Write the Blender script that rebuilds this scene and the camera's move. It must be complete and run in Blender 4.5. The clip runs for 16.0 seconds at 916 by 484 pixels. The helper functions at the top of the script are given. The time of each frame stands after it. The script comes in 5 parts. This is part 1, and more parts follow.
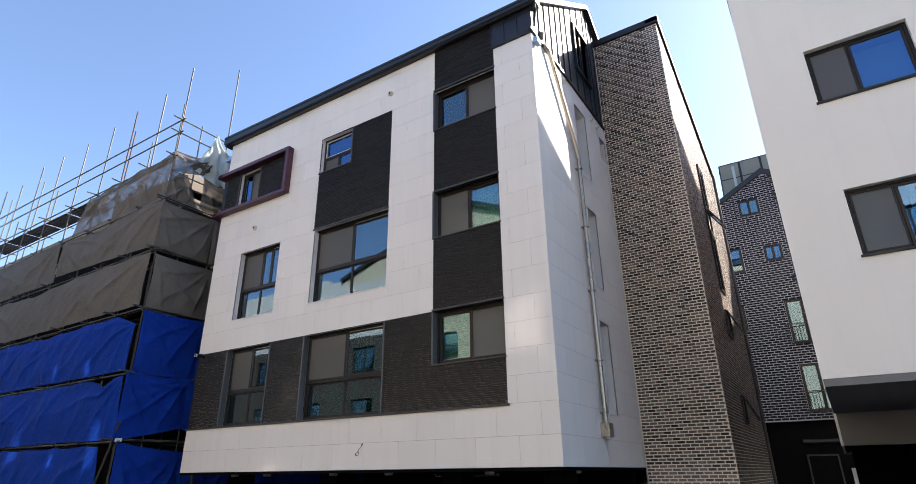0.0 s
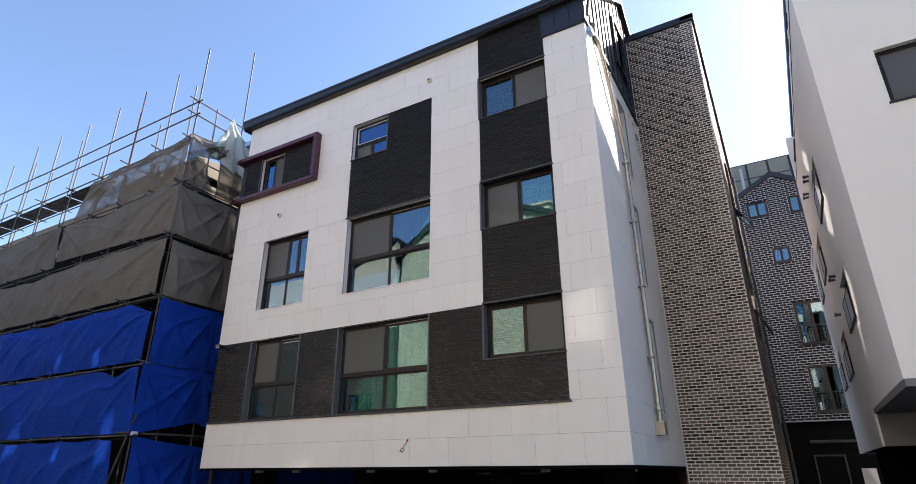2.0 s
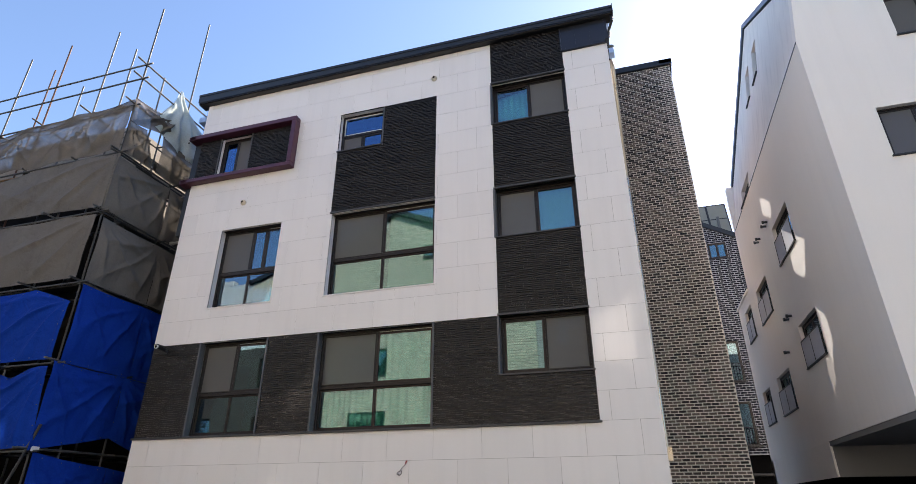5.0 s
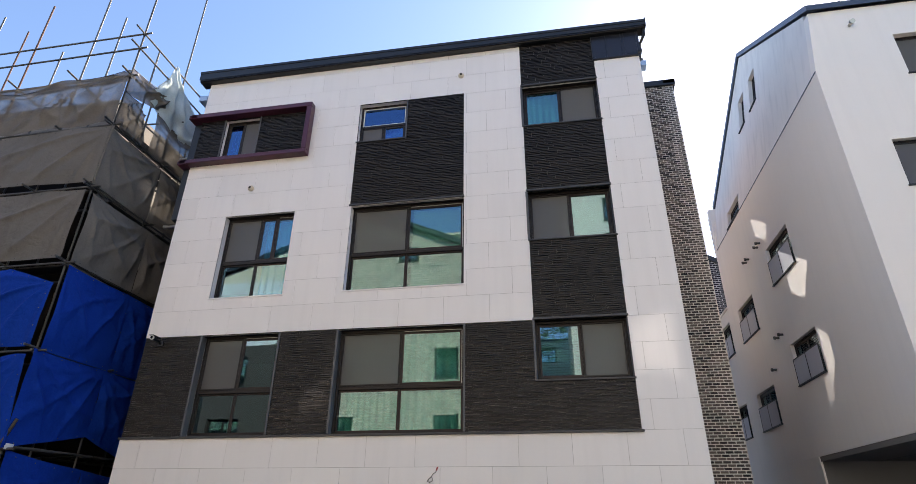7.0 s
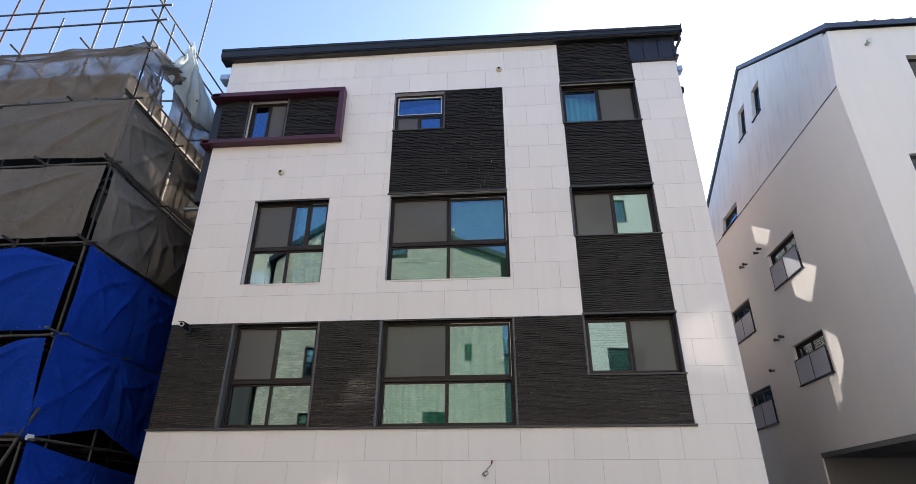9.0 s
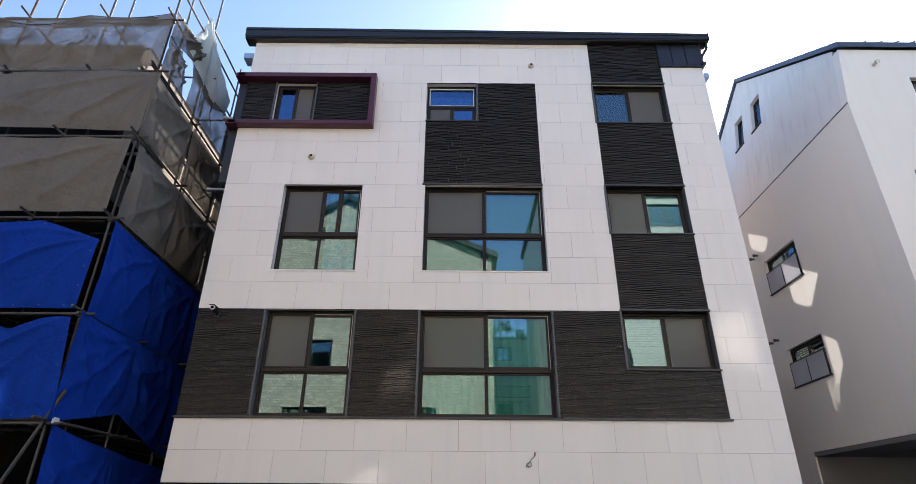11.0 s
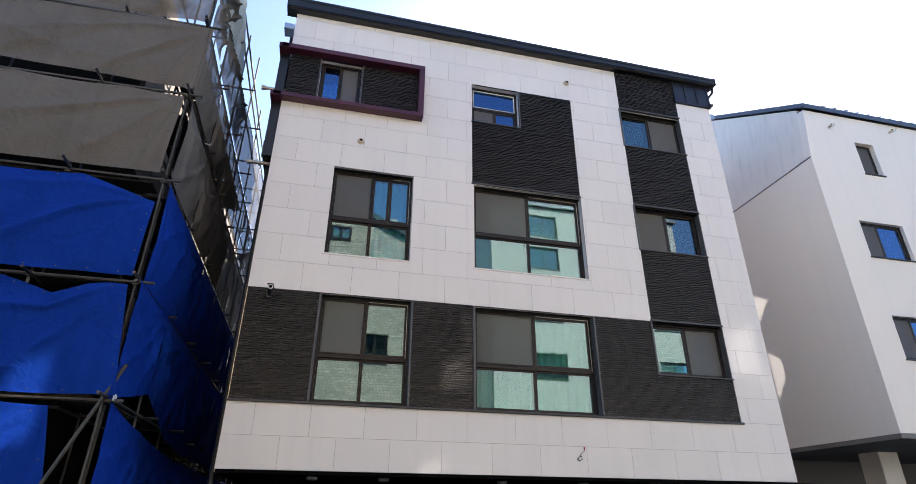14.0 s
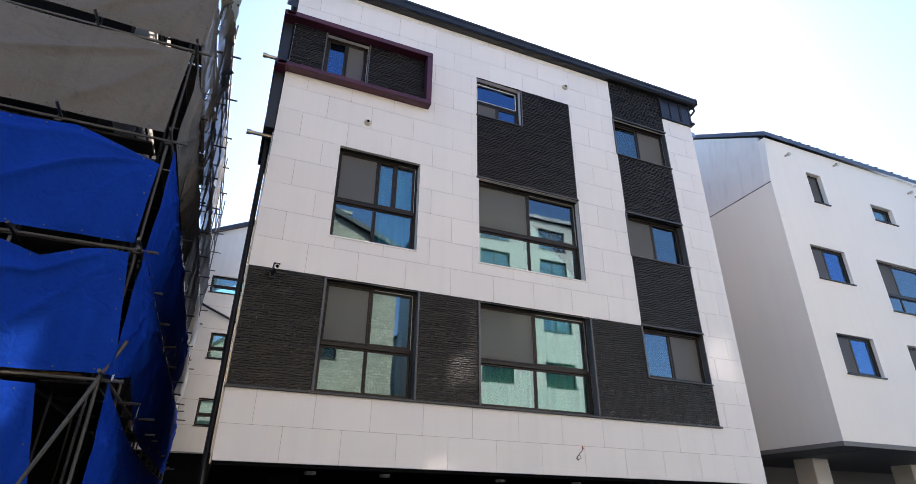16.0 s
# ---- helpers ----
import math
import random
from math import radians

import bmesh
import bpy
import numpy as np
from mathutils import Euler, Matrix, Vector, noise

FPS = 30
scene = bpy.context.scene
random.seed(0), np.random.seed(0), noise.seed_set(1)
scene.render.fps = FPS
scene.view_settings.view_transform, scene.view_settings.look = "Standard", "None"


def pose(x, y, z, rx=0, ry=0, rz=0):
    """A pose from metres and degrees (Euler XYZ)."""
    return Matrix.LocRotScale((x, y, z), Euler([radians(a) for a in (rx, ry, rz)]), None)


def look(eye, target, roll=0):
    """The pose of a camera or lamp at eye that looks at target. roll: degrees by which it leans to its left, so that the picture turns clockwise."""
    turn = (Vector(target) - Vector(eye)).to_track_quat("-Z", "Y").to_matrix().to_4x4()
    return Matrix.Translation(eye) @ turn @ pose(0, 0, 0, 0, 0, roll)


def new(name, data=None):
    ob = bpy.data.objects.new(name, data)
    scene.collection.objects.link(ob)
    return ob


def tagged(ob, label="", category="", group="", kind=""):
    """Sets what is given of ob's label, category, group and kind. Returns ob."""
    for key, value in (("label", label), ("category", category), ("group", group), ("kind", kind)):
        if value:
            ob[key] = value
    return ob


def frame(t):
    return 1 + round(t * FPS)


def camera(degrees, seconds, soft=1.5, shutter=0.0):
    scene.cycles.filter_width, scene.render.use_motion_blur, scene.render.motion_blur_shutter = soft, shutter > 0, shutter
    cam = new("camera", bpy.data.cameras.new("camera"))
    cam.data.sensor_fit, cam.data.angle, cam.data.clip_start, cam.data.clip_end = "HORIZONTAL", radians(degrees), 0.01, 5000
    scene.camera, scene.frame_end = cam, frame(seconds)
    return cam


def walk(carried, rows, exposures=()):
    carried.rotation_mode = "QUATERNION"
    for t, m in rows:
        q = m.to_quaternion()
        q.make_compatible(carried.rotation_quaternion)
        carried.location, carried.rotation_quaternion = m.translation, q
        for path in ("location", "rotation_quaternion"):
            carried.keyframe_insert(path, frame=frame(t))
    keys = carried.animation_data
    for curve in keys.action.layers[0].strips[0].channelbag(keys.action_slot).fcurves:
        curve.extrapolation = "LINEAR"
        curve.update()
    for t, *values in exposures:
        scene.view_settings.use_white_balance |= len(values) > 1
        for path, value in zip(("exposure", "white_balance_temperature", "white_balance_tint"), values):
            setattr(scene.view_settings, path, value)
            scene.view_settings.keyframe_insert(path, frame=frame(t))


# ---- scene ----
cam = camera(78.1, 16.0, soft=0.8)
PATH = [
    (0, (-0.185, 0.192, 1.941), (-1.185, 1.749, 2.701), -0.6),
    (0.5, (-0.489, 0.14, 1.943), (-1.482, 1.705, 2.696), -0.4),
    (1, (-0.895, -0.026, 1.929), (-1.872, 1.551, 2.677), -0.4),
    (1.5, (-1.346, -0.188, 1.9), (-2.302, 1.4, 2.652), -0.4),
    (2, (-1.826, -0.351, 1.946), (-2.752, 1.254, 2.699), -0.2),
    (2.5, (-2.349, -0.492, 1.922), (-3.219, 1.136, 2.692), 0.0),
    (3, (-2.826, -0.617, 1.871), (-3.613, 1.043, 2.66), 0.1),
    (3.5, (-3.376, -0.621, 1.836), (-4.091, 1.061, 2.648), 0.0),
    (4, (-3.881, -0.584, 1.818), (-4.537, 1.115, 2.643), -0.0),
    (6.5, (-6.348, -0.57, 1.769), (-6.698, 1.193, 2.646), 0.3),
    (7, (-6.85, -0.624, 1.743), (-7.168, 1.143, 2.624), 0.5),
    (7.5, (-7.401, -0.636, 1.687), (-7.693, 1.135, 2.57), 0.2),
    (8, (-7.99, -0.744, 1.692), (-8.243, 1.035, 2.571), 0.2),
    (10.5, (-9.991, -0.686, 1.512), (-10.013, 1.108, 2.396), 0.2),
    (11, (-10.556, -0.69, 1.491), (-10.555, 1.105, 2.372), 0.4),
    (11.5, (-11.275, -0.647, 1.453), (-11.213, 1.149, 2.33), 0.2),
    (12, (-11.946, -0.645, 1.438), (-11.822, 1.149, 2.313), 0.2),
    (12.5, (-12.56, -0.646, 1.432), (-12.359, 1.143, 2.304), 0.3),
    (13, (-13.166, -0.671, 1.414), (-12.889, 1.108, 2.283), 0.3),
    (13.5, (-13.719, -0.635, 1.352), (-13.37, 1.13, 2.225), 0.3),
    (14, (-14.182, -0.549, 1.317), (-13.771, 1.199, 2.198), 0.4),
    (14.5, (-14.718, -0.436, 1.34), (-14.226, 1.293, 2.217), 0.4),
    (15, (-15.114, -0.236, 1.335), (-14.55, 1.47, 2.213), 0.4),
    (15.5, (-15.492, 0.027, 1.278), (-14.868, 1.709, 2.163), 0.4),
    (16, (-15.799, 0.298, 1.234), (-15.124, 1.957, 2.123), 0.6),
]
walk(cam, [(t, look(eye, target, roll)) for t, eye, target, roll in PATH],
     exposures=[(0.0, 1.29, 7300, 14), (4.0, 1.31, 7300, 14), (11.0, 1.42, 7200, 14), (16.0, 1.48, 7050, 14)])

# ---- world, sun, exposure ----
SUN_ELEV, SUN_ROT = 37.0, 31.6
world = bpy.data.worlds.new("sky")
scene.world = world
world.use_nodes = True
_wn = world.node_tree.nodes
_sky = _wn.new("ShaderNodeTexSky")
_sky.sky_type = "NISHITA"
_sky.sun_disc = False
_sky.sun_elevation = radians(SUN_ELEV)
_sky.sun_rotation = radians(SUN_ROT)
_sky.air_density, _sky.dust_density, _sky.ozone_density = 0.95, 0.6, 5.2
_wn["Background"].inputs["Strength"].default_value = 0.15
world.node_tree.links.new(_sky.outputs[0], _wn["Background"].inputs["Color"])
sun_dir = Vector((math.sin(radians(SUN_ROT)) * math.cos(radians(SUN_ELEV)),
                  math.cos(radians(SUN_ROT)) * math.cos(radians(SUN_ELEV)), math.sin(radians(SUN_ELEV))))
_sun = bpy.data.lights.new("sun", "SUN")
_sun.energy, _sun.angle, _sun.color = 5.0, radians(0.55), (1.0, 0.95, 0.87)
sun_ob = new("sun", _sun)
sun_ob.matrix_world = look(sun_dir * 80, (0, 0, 0))



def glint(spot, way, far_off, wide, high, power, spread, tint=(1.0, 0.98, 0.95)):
    """An area lamp added to imitate sunlight thrown back by a pane that faces the sun, falling on the spot."""
    d = bpy.data.lights.new("pane_glint_lamp", "AREA")
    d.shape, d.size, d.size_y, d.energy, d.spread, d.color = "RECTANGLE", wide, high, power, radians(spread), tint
    ob = new("pane_glint_lamp", d)
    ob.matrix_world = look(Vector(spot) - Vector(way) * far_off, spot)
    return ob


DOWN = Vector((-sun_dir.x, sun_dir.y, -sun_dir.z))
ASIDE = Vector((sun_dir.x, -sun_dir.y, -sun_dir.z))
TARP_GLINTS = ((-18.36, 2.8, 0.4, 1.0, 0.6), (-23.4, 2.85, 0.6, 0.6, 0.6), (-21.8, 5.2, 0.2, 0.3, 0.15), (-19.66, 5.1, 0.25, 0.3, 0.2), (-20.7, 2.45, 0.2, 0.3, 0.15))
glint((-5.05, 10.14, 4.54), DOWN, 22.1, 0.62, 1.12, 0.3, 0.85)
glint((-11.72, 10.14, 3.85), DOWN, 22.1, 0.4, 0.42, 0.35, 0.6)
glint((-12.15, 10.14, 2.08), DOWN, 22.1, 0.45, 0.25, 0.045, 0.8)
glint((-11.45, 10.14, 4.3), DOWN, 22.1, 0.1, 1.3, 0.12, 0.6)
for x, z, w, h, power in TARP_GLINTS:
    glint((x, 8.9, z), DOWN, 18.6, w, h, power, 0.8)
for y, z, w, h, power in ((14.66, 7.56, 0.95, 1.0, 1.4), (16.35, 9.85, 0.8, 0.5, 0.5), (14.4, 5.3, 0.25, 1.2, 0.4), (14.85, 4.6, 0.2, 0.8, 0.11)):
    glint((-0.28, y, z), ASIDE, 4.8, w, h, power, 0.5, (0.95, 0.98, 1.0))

# ---- materials ----
def mat(name, col, rough=0.6, metal=0.0, var=0.12, scale=1.2, fine=40.0, bump=0.15, rand=0.0, island=0.0, spec=0.5, stretch=(1, 1, 1), alpha=1.0, streak=0.0, crumple=0.0):
    """Paint with variation at two scales, fine relief, a shade for each object or island."""
    m = bpy.data.materials.new(name)
    m.use_nodes = True
    nt = m.node_tree
    n, l = nt.nodes, nt.links
    bsdf = n["Principled BSDF"]
    geo = n.new("ShaderNodeNewGeometry")
    mp = n.new("ShaderNodeVectorMath")
    mp.operation = "MULTIPLY"
    mp.inputs[1].default_value = stretch
    l.new(geo.outputs["Position"], mp.inputs[0])

    def tex(s, detail):
        t = n.new("ShaderNodeTexNoise")
        t.inputs["Scale"].default_value, t.inputs["Detail"].default_value = s, detail
        l.new(mp.outputs[0], t.inputs["Vector"])
        return t.outputs["Fac"]

    def math_node(op, a, b):
        q = n.new("ShaderNodeMath")
        q.operation = op
        for i, v in enumerate((a, b)):
            if isinstance(v, (int, float)):
                q.inputs[i].default_value = v
            else:
                l.new(v, q.inputs[i])
        return q.outputs[0]

    big, small = tex(scale, 4.0), tex(fine, 3.0)
    f = math_node("ADD", math_node("MULTIPLY", math_node("SUBTRACT", big, 0.5), 2 * var), math_node("MULTIPLY", math_node("SUBTRACT", small, 0.5), 1.2 * var))
    if rand:
        oi = n.new("ShaderNodeObjectInfo")
        f = math_node("ADD", f, math_node("MULTIPLY", math_node("SUBTRACT", oi.outputs["Random"], 0.5), 2 * rand))
    if island:
        f = math_node("ADD", f, math_node("MULTIPLY", math_node("SUBTRACT", geo.outputs["Random Per Island"], 0.5), 2 * island))
    if streak:
        st = n.new("ShaderNodeTexNoise")
        sm = n.new("ShaderNodeVectorMath")
        sm.operation = "MULTIPLY"
        sm.inputs[1].default_value = (5, 5, 0.22)
        l.new(geo.outputs["Position"], sm.inputs[0])
        l.new(sm.outputs[0], st.inputs["Vector"])
        st.inputs["Scale"].default_value = 1.0
        st.inputs["Detail"].default_value = 5.0
        f = math_node("SUBTRACT", f, math_node("MULTIPLY", math_node("MAXIMUM", math_node("SUBTRACT", st.outputs["Fac"], 0.5), 0.0), streak * 3))
    k = math_node("ADD", f, 1.0)
    mix = n.new("ShaderNodeVectorMath")
    mix.operation = "SCALE"
    mix.inputs[0].default_value = col
    l.new(k, mix.inputs["Scale"])
    l.new(mix.outputs[0], bsdf.inputs["Base Color"])
    l.new(math_node("ADD", math_node("MULTIPLY", math_node("SUBTRACT", big, 0.5), 0.25), rough), bsdf.inputs["Roughness"])
    bsdf.inputs["Metallic"].default_value = metal
    bsdf.inputs["Specular IOR Level"].default_value = spec
    bsdf.inputs["Alpha"].default_value = alpha
    if bump:
        b = n.new("ShaderNodeBump")
        b.inputs["Strength"].default_value, b.inputs["Distance"].default_value = bump, 0.01
        l.new(small, b.inputs["Height"])
        l.new(b.outputs[0], bsdf.inputs["Normal"])
        if crumple:
            # creases: ridged noise at two sizes
            def ridge(sc):
                t = n.new("ShaderNodeTexNoise")
                t.inputs["Scale"].default_value, t.inputs["Detail"].default_value, t.inputs["Distortion"].default_value = sc, 2.0, 0.6
                l.new(mp.outputs[0], t.inputs["Vector"])
                return math_node("ABSOLUTE", math_node("SUBTRACT", t.outputs["Fac"], 0.5), 0.0)
            c = n.new("ShaderNodeBump")
            c.inputs["Strength"].default_value, c.inputs["Distance"].default_value = crumple, 0.25
            l.new(math_node("ADD", ridge(0.9), math_node("MULTIPLY", ridge(3.4), 0.4)), c.inputs["Height"])
            l.new(c.outputs[0], b.inputs["Normal"])
    return m


def glass(name, tint, mirror, gloss=(0.92, 0.95, 1.0)):
    """Double glazing: part mirror, part tinted view into the room."""
    m = bpy.data.materials.new(name)
    m.use_nodes = True
    n, l = m.node_tree.nodes, m.node_tree.links
    out = n["Material Output"]
    n.remove(n["Principled BSDF"])
    g, t, mix, lw = n.new("ShaderNodeBsdfGlossy"), n.new("ShaderNodeBsdfTransparent"), n.new("ShaderNodeMixShader"), n.new("ShaderNodeLayerWeight")
    g.inputs["Roughness"].default_value = 0.0
    g.inputs["Color"].default_value = (*gloss, 1)
    t.inputs["Color"].default_value = (*tint, 1)
    lw.inputs["Blend"].default_value = 0.35
    q = n.new("ShaderNodeMath")
    q.operation = "MULTIPLY_ADD"
    l.new(lw.outputs["Fresnel"], q.inputs[0])
    q.inputs[1].default_value, q.inputs[2].default_value = 0.7, mirror
    q.use_clamp = True
    no, bp, ge = n.new("ShaderNodeTexNoise"), n.new("ShaderNodeBump"), n.new("ShaderNodeNewGeometry")
    no.inputs["Scale"].default_value = 1.6
    l.new(ge.outputs["Position"], no.inputs["Vector"])
    l.new(no.outputs["Fac"], bp.inputs["Height"])
    bp.inputs["Strength"].default_value, bp.inputs["Distance"].default_value = 0.035, 0.02
    l.new(bp.outputs[0], g.inputs["Normal"])
    l.new(q.outputs[0], mix.inputs[0])
    l.new(t.outputs[0], mix.inputs[1])
    l.new(g.outputs[0], mix.inputs[2])
    l.new(mix.outputs[0], out.inputs["Surface"])
    return m


def sheer(name, col, cover, rough=0.8, wear=0.2, uneven=0.0):
    """A mesh or net that lets part of the light through."""
    m = mat(name, tuple(c * cover for c in col), rough, var=wear, scale=1.5, fine=25, bump=0, spec=0.0)
    n, l = m.node_tree.nodes, m.node_tree.links
    add, t = n.new("ShaderNodeAddShader"), n.new("ShaderNodeBsdfTransparent")
    t.inputs["Color"].default_value = (1 - cover, 1 - cover, 1 - cover, 1)
    if uneven:
        geo, no, ramp = n.new("ShaderNodeNewGeometry"), n.new("ShaderNodeTexNoise"), n.new("ShaderNodeMapRange")
        no.inputs["Scale"].default_value, no.inputs["Detail"].default_value = 2.2, 3.0
        l.new(geo.outputs["Position"], no.inputs["Vector"])
        l.new(no.outputs["Fac"], ramp.inputs["Value"])
        ramp.inputs["From Min"].default_value, ramp.inputs["From Max"].default_value = 0.3, 0.7
        ramp.inputs["To Min"].default_value, ramp.inputs["To Max"].default_value = 1 - cover - uneven, 1 - cover + uneven
        l.new(ramp.outputs[0], t.inputs["Color"])
    l.new(t.outputs[0], add.inputs[0])
    l.new(n["Principled BSDF"].outputs[0], add.inputs[1])
    l.new(add.outputs[0], n["Material Output"].inputs["Surface"])
    return m


STONE = mat("cream stone", (0.81, 0.765, 0.735), 0.5, var=0.03, scale=0.7, fine=60, bump=0.06, rand=0.022, streak=0.05)
JOINT = mat("joint filler", (0.33, 0.285, 0.25), 0.8, var=0.1)
LEDGER = mat("dark split stone", (0.0265, 0.0243, 0.0243), 0.5, var=0.25, scale=3, fine=70, bump=0.4, island=0.4, spec=0.25)
CHARCOAL = mat("charcoal metal", (0.013, 0.0135, 0.016), 0.42, var=0.12, scale=1.5, bump=0.03)
SEAM = mat("seamed dark metal", (0.034, 0.036, 0.046), 0.34, metal=0.45, var=0.12, bump=0.03)
FRAME = mat("dark bronze frame", (0.018, 0.0135, 0.0122), 0.42, var=0.1, bump=0.03, spec=0.3)
SASHM = mat("dark sash", (0.023, 0.0165, 0.0145), 0.4, var=0.1, bump=0.03, spec=0.3)
GRANITE = mat("dark granite sill", (0.045, 0.045, 0.047), 0.45, var=0.3, scale=30, fine=220, bump=0.2)
JAMB = mat("grey granite jamb", (0.085, 0.086, 0.09), 0.5, var=0.35, scale=25, fine=180, bump=0.2)
TRIM = mat("grey aluminium trim", (0.11, 0.11, 0.115), 0.4, metal=0.6, var=0.1)
PLUM = mat("plum painted metal", (0.075, 0.016, 0.034), 0.38, var=0.08, bump=0.03)
WHITEF = mat("white frame", (0.7, 0.7, 0.68), 0.4, var=0.04, bump=0.02)
TRACK = mat("pale aluminium", (0.55, 0.54, 0.52), 0.35, metal=0.5, var=0.05)
STEEL = mat("stainless steel", (0.46, 0.41, 0.34), 0.28, metal=1.0, var=0.1, bump=0.02)
GALV = mat("galvanised tube", (0.095, 0.09, 0.085), 0.5, metal=0.5, var=0.3, scale=3, rand=0.45, bump=0.05)
RUST = mat("rusty tube", (0.11, 0.055, 0.038), 0.7, metal=0.3, var=0.35, scale=5, bump=0.2)
STUCCO = mat("white stucco", (0.9, 0.835, 0.765), 0.85, var=0.035, scale=0.5, fine=90, bump=0.12, streak=0.03)
BRICK = mat("brown black brick", (0.165, 0.12, 0.1), 0.55, var=0.3, scale=5, fine=60, bump=0.3, rand=0.55, island=0.55, spec=0.3)
MORTAR = mat("light mortar", (0.78, 0.69, 0.6), 0.9, var=0.08, scale=4, bump=0.2)
BLUEBRICK = mat("slate brick", (0.008, 0.0095, 0.017), 0.7, var=0.2, scale=5, island=0.35, bump=0.2, spec=0.08)
WHITEMORTAR = mat("white mortar", (0.26, 0.27, 0.31), 0.9, var=0.1)
BEIGE = mat("beige brick", (0.5, 0.44, 0.335), 0.8, var=0.2, scale=4, island=0.35, bump=0.2)
BEIGEMORTAR = mat("beige mortar", (0.29, 0.255, 0.2), 0.9, var=0.1)
GREYR = mat("pale warm render", (0.57, 0.53, 0.46), 0.85, var=0.06, streak=0.08)
BLUETARP = mat("blue tarpaulin", (0.0042, 0.039, 0.29), 0.7, var=0.25, scale=1.1, fine=30, bump=0.15, streak=0.15, spec=0.03, crumple=0.45)
GREYTARP = mat("grey brown tarpaulin", (0.152, 0.139, 0.127), 0.8, var=0.22, scale=1.0, fine=30, bump=0.15, streak=0.15, spec=0.03, crumple=0.4)
NET = sheer("tan scaffold net", (0.165, 0.142, 0.122), 0.85, wear=0.3, uneven=0.12)
WORN = sheer("worn grey sheet", (0.17, 0.155, 0.14), 0.9, wear=0.25, uneven=0.07)
SILVER = sheer("silver grey sheet", (0.2, 0.205, 0.22), 0.82)
PALETARP = mat("pale sheet", (0.6, 0.58, 0.54), 0.7, var=0.12, scale=1.2, bump=0.08)
SACKM = sheer("pale net sack", (0.56, 0.62, 0.59), 0.76, wear=0.3, uneven=0.15)
SCREEN = sheer("insect screen", (0.165, 0.158, 0.149), 0.74, wear=0.02)
CONCRETE = mat("raw concrete", (0.27, 0.24, 0.205), 0.9, var=0.25, scale=1.0, fine=35, bump=0.3, streak=0.25)
WOOD = mat("formwork timber", (0.3, 0.17, 0.08), 0.75, var=0.25, scale=2, stretch=(1, 1, 8))
# dark brown puts the shade behind the sheets into the wall's colour
GAPSHADE = mat("shade-dark shell wall", (0.035, 0.026, 0.02), 0.85, var=0.3, scale=2, spec=0.1)
ROOM = mat("room paint", (0.4, 0.39, 0.37), 0.9, var=0.05)
# near-black: holds the deep shade under the houses, and real black panels
DARK = mat("near-black shade and panel tone", (0.004, 0.004, 0.0045), 0.7, var=0.15, spec=0.02)
ASPHALT = mat("asphalt", (0.05, 0.05, 0.052), 0.9, var=0.25, scale=1.5, fine=120, bump=0.5)
CLOTH = mat("teal curtain", (0.56, 0.9, 0.84), 0.9, var=0.08, scale=2)
CLOTHW = mat("pale curtain", (0.72, 0.78, 0.72), 0.9, var=0.08, scale=2)
SKYCLOTH = mat("light blue curtain", (0.42, 0.86, 1.0), 0.9, var=0.08, scale=2)
BLUECLOTH = mat("blue curtain", (0.14, 0.58, 1.0), 0.9, var=0.08, scale=2)
BLINDM = mat("pale blind", (0.72, 0.76, 0.71), 0.7, var=0.05)
LAMPGLOW = mat("frosted light", (0.3, 0.3, 0.3), 0.4, var=0.03)
# stucco darkened to grey, so the overhang's shade sits in the colour
SOFFITM = mat("shade-darkened stucco", (0.2, 0.19, 0.185), 0.85, var=0.06, scale=0.6)
VENTM = mat("cream vent", (0.62, 0.53, 0.4), 0.5, var=0.08)
PVM = mat("solar cell", (0.2, 0.19, 0.15), 0.35, var=0.1, scale=4)
CABLE = mat("cable", (0.04, 0.03, 0.03), 0.5, var=0.1)
REDM = mat("red tape", (0.4, 0.03, 0.02), 0.5, var=0.1)
PALEBLUE = mat("pale blue wrap", (0.28, 0.42, 0.66), 0.5, var=0.1)
PAPER = mat("paper", (0.5, 0.5, 0.54), 0.8, var=0.05)
GLASS = glass("window glass", (0.62, 0.86, 0.78), 0.24, (0.40, 0.52, 0.62))
WEATHERED = mat("weathered stucco", (0.82, 0.77, 0.72), 0.85, var=0.09, scale=0.9, fine=60, bump=0.12, streak=0.16)
GREYR2 = mat("cool grey render", (0.56, 0.565, 0.56), 0.85, var=0.08, streak=0.1)
# mirror tint pushed to blue to deepen the reflected sky
GLASSB = glass("window glass, blue-tinted mirror", (0.5, 0.72, 0.8), 0.26, (0.25, 0.47, 0.82))


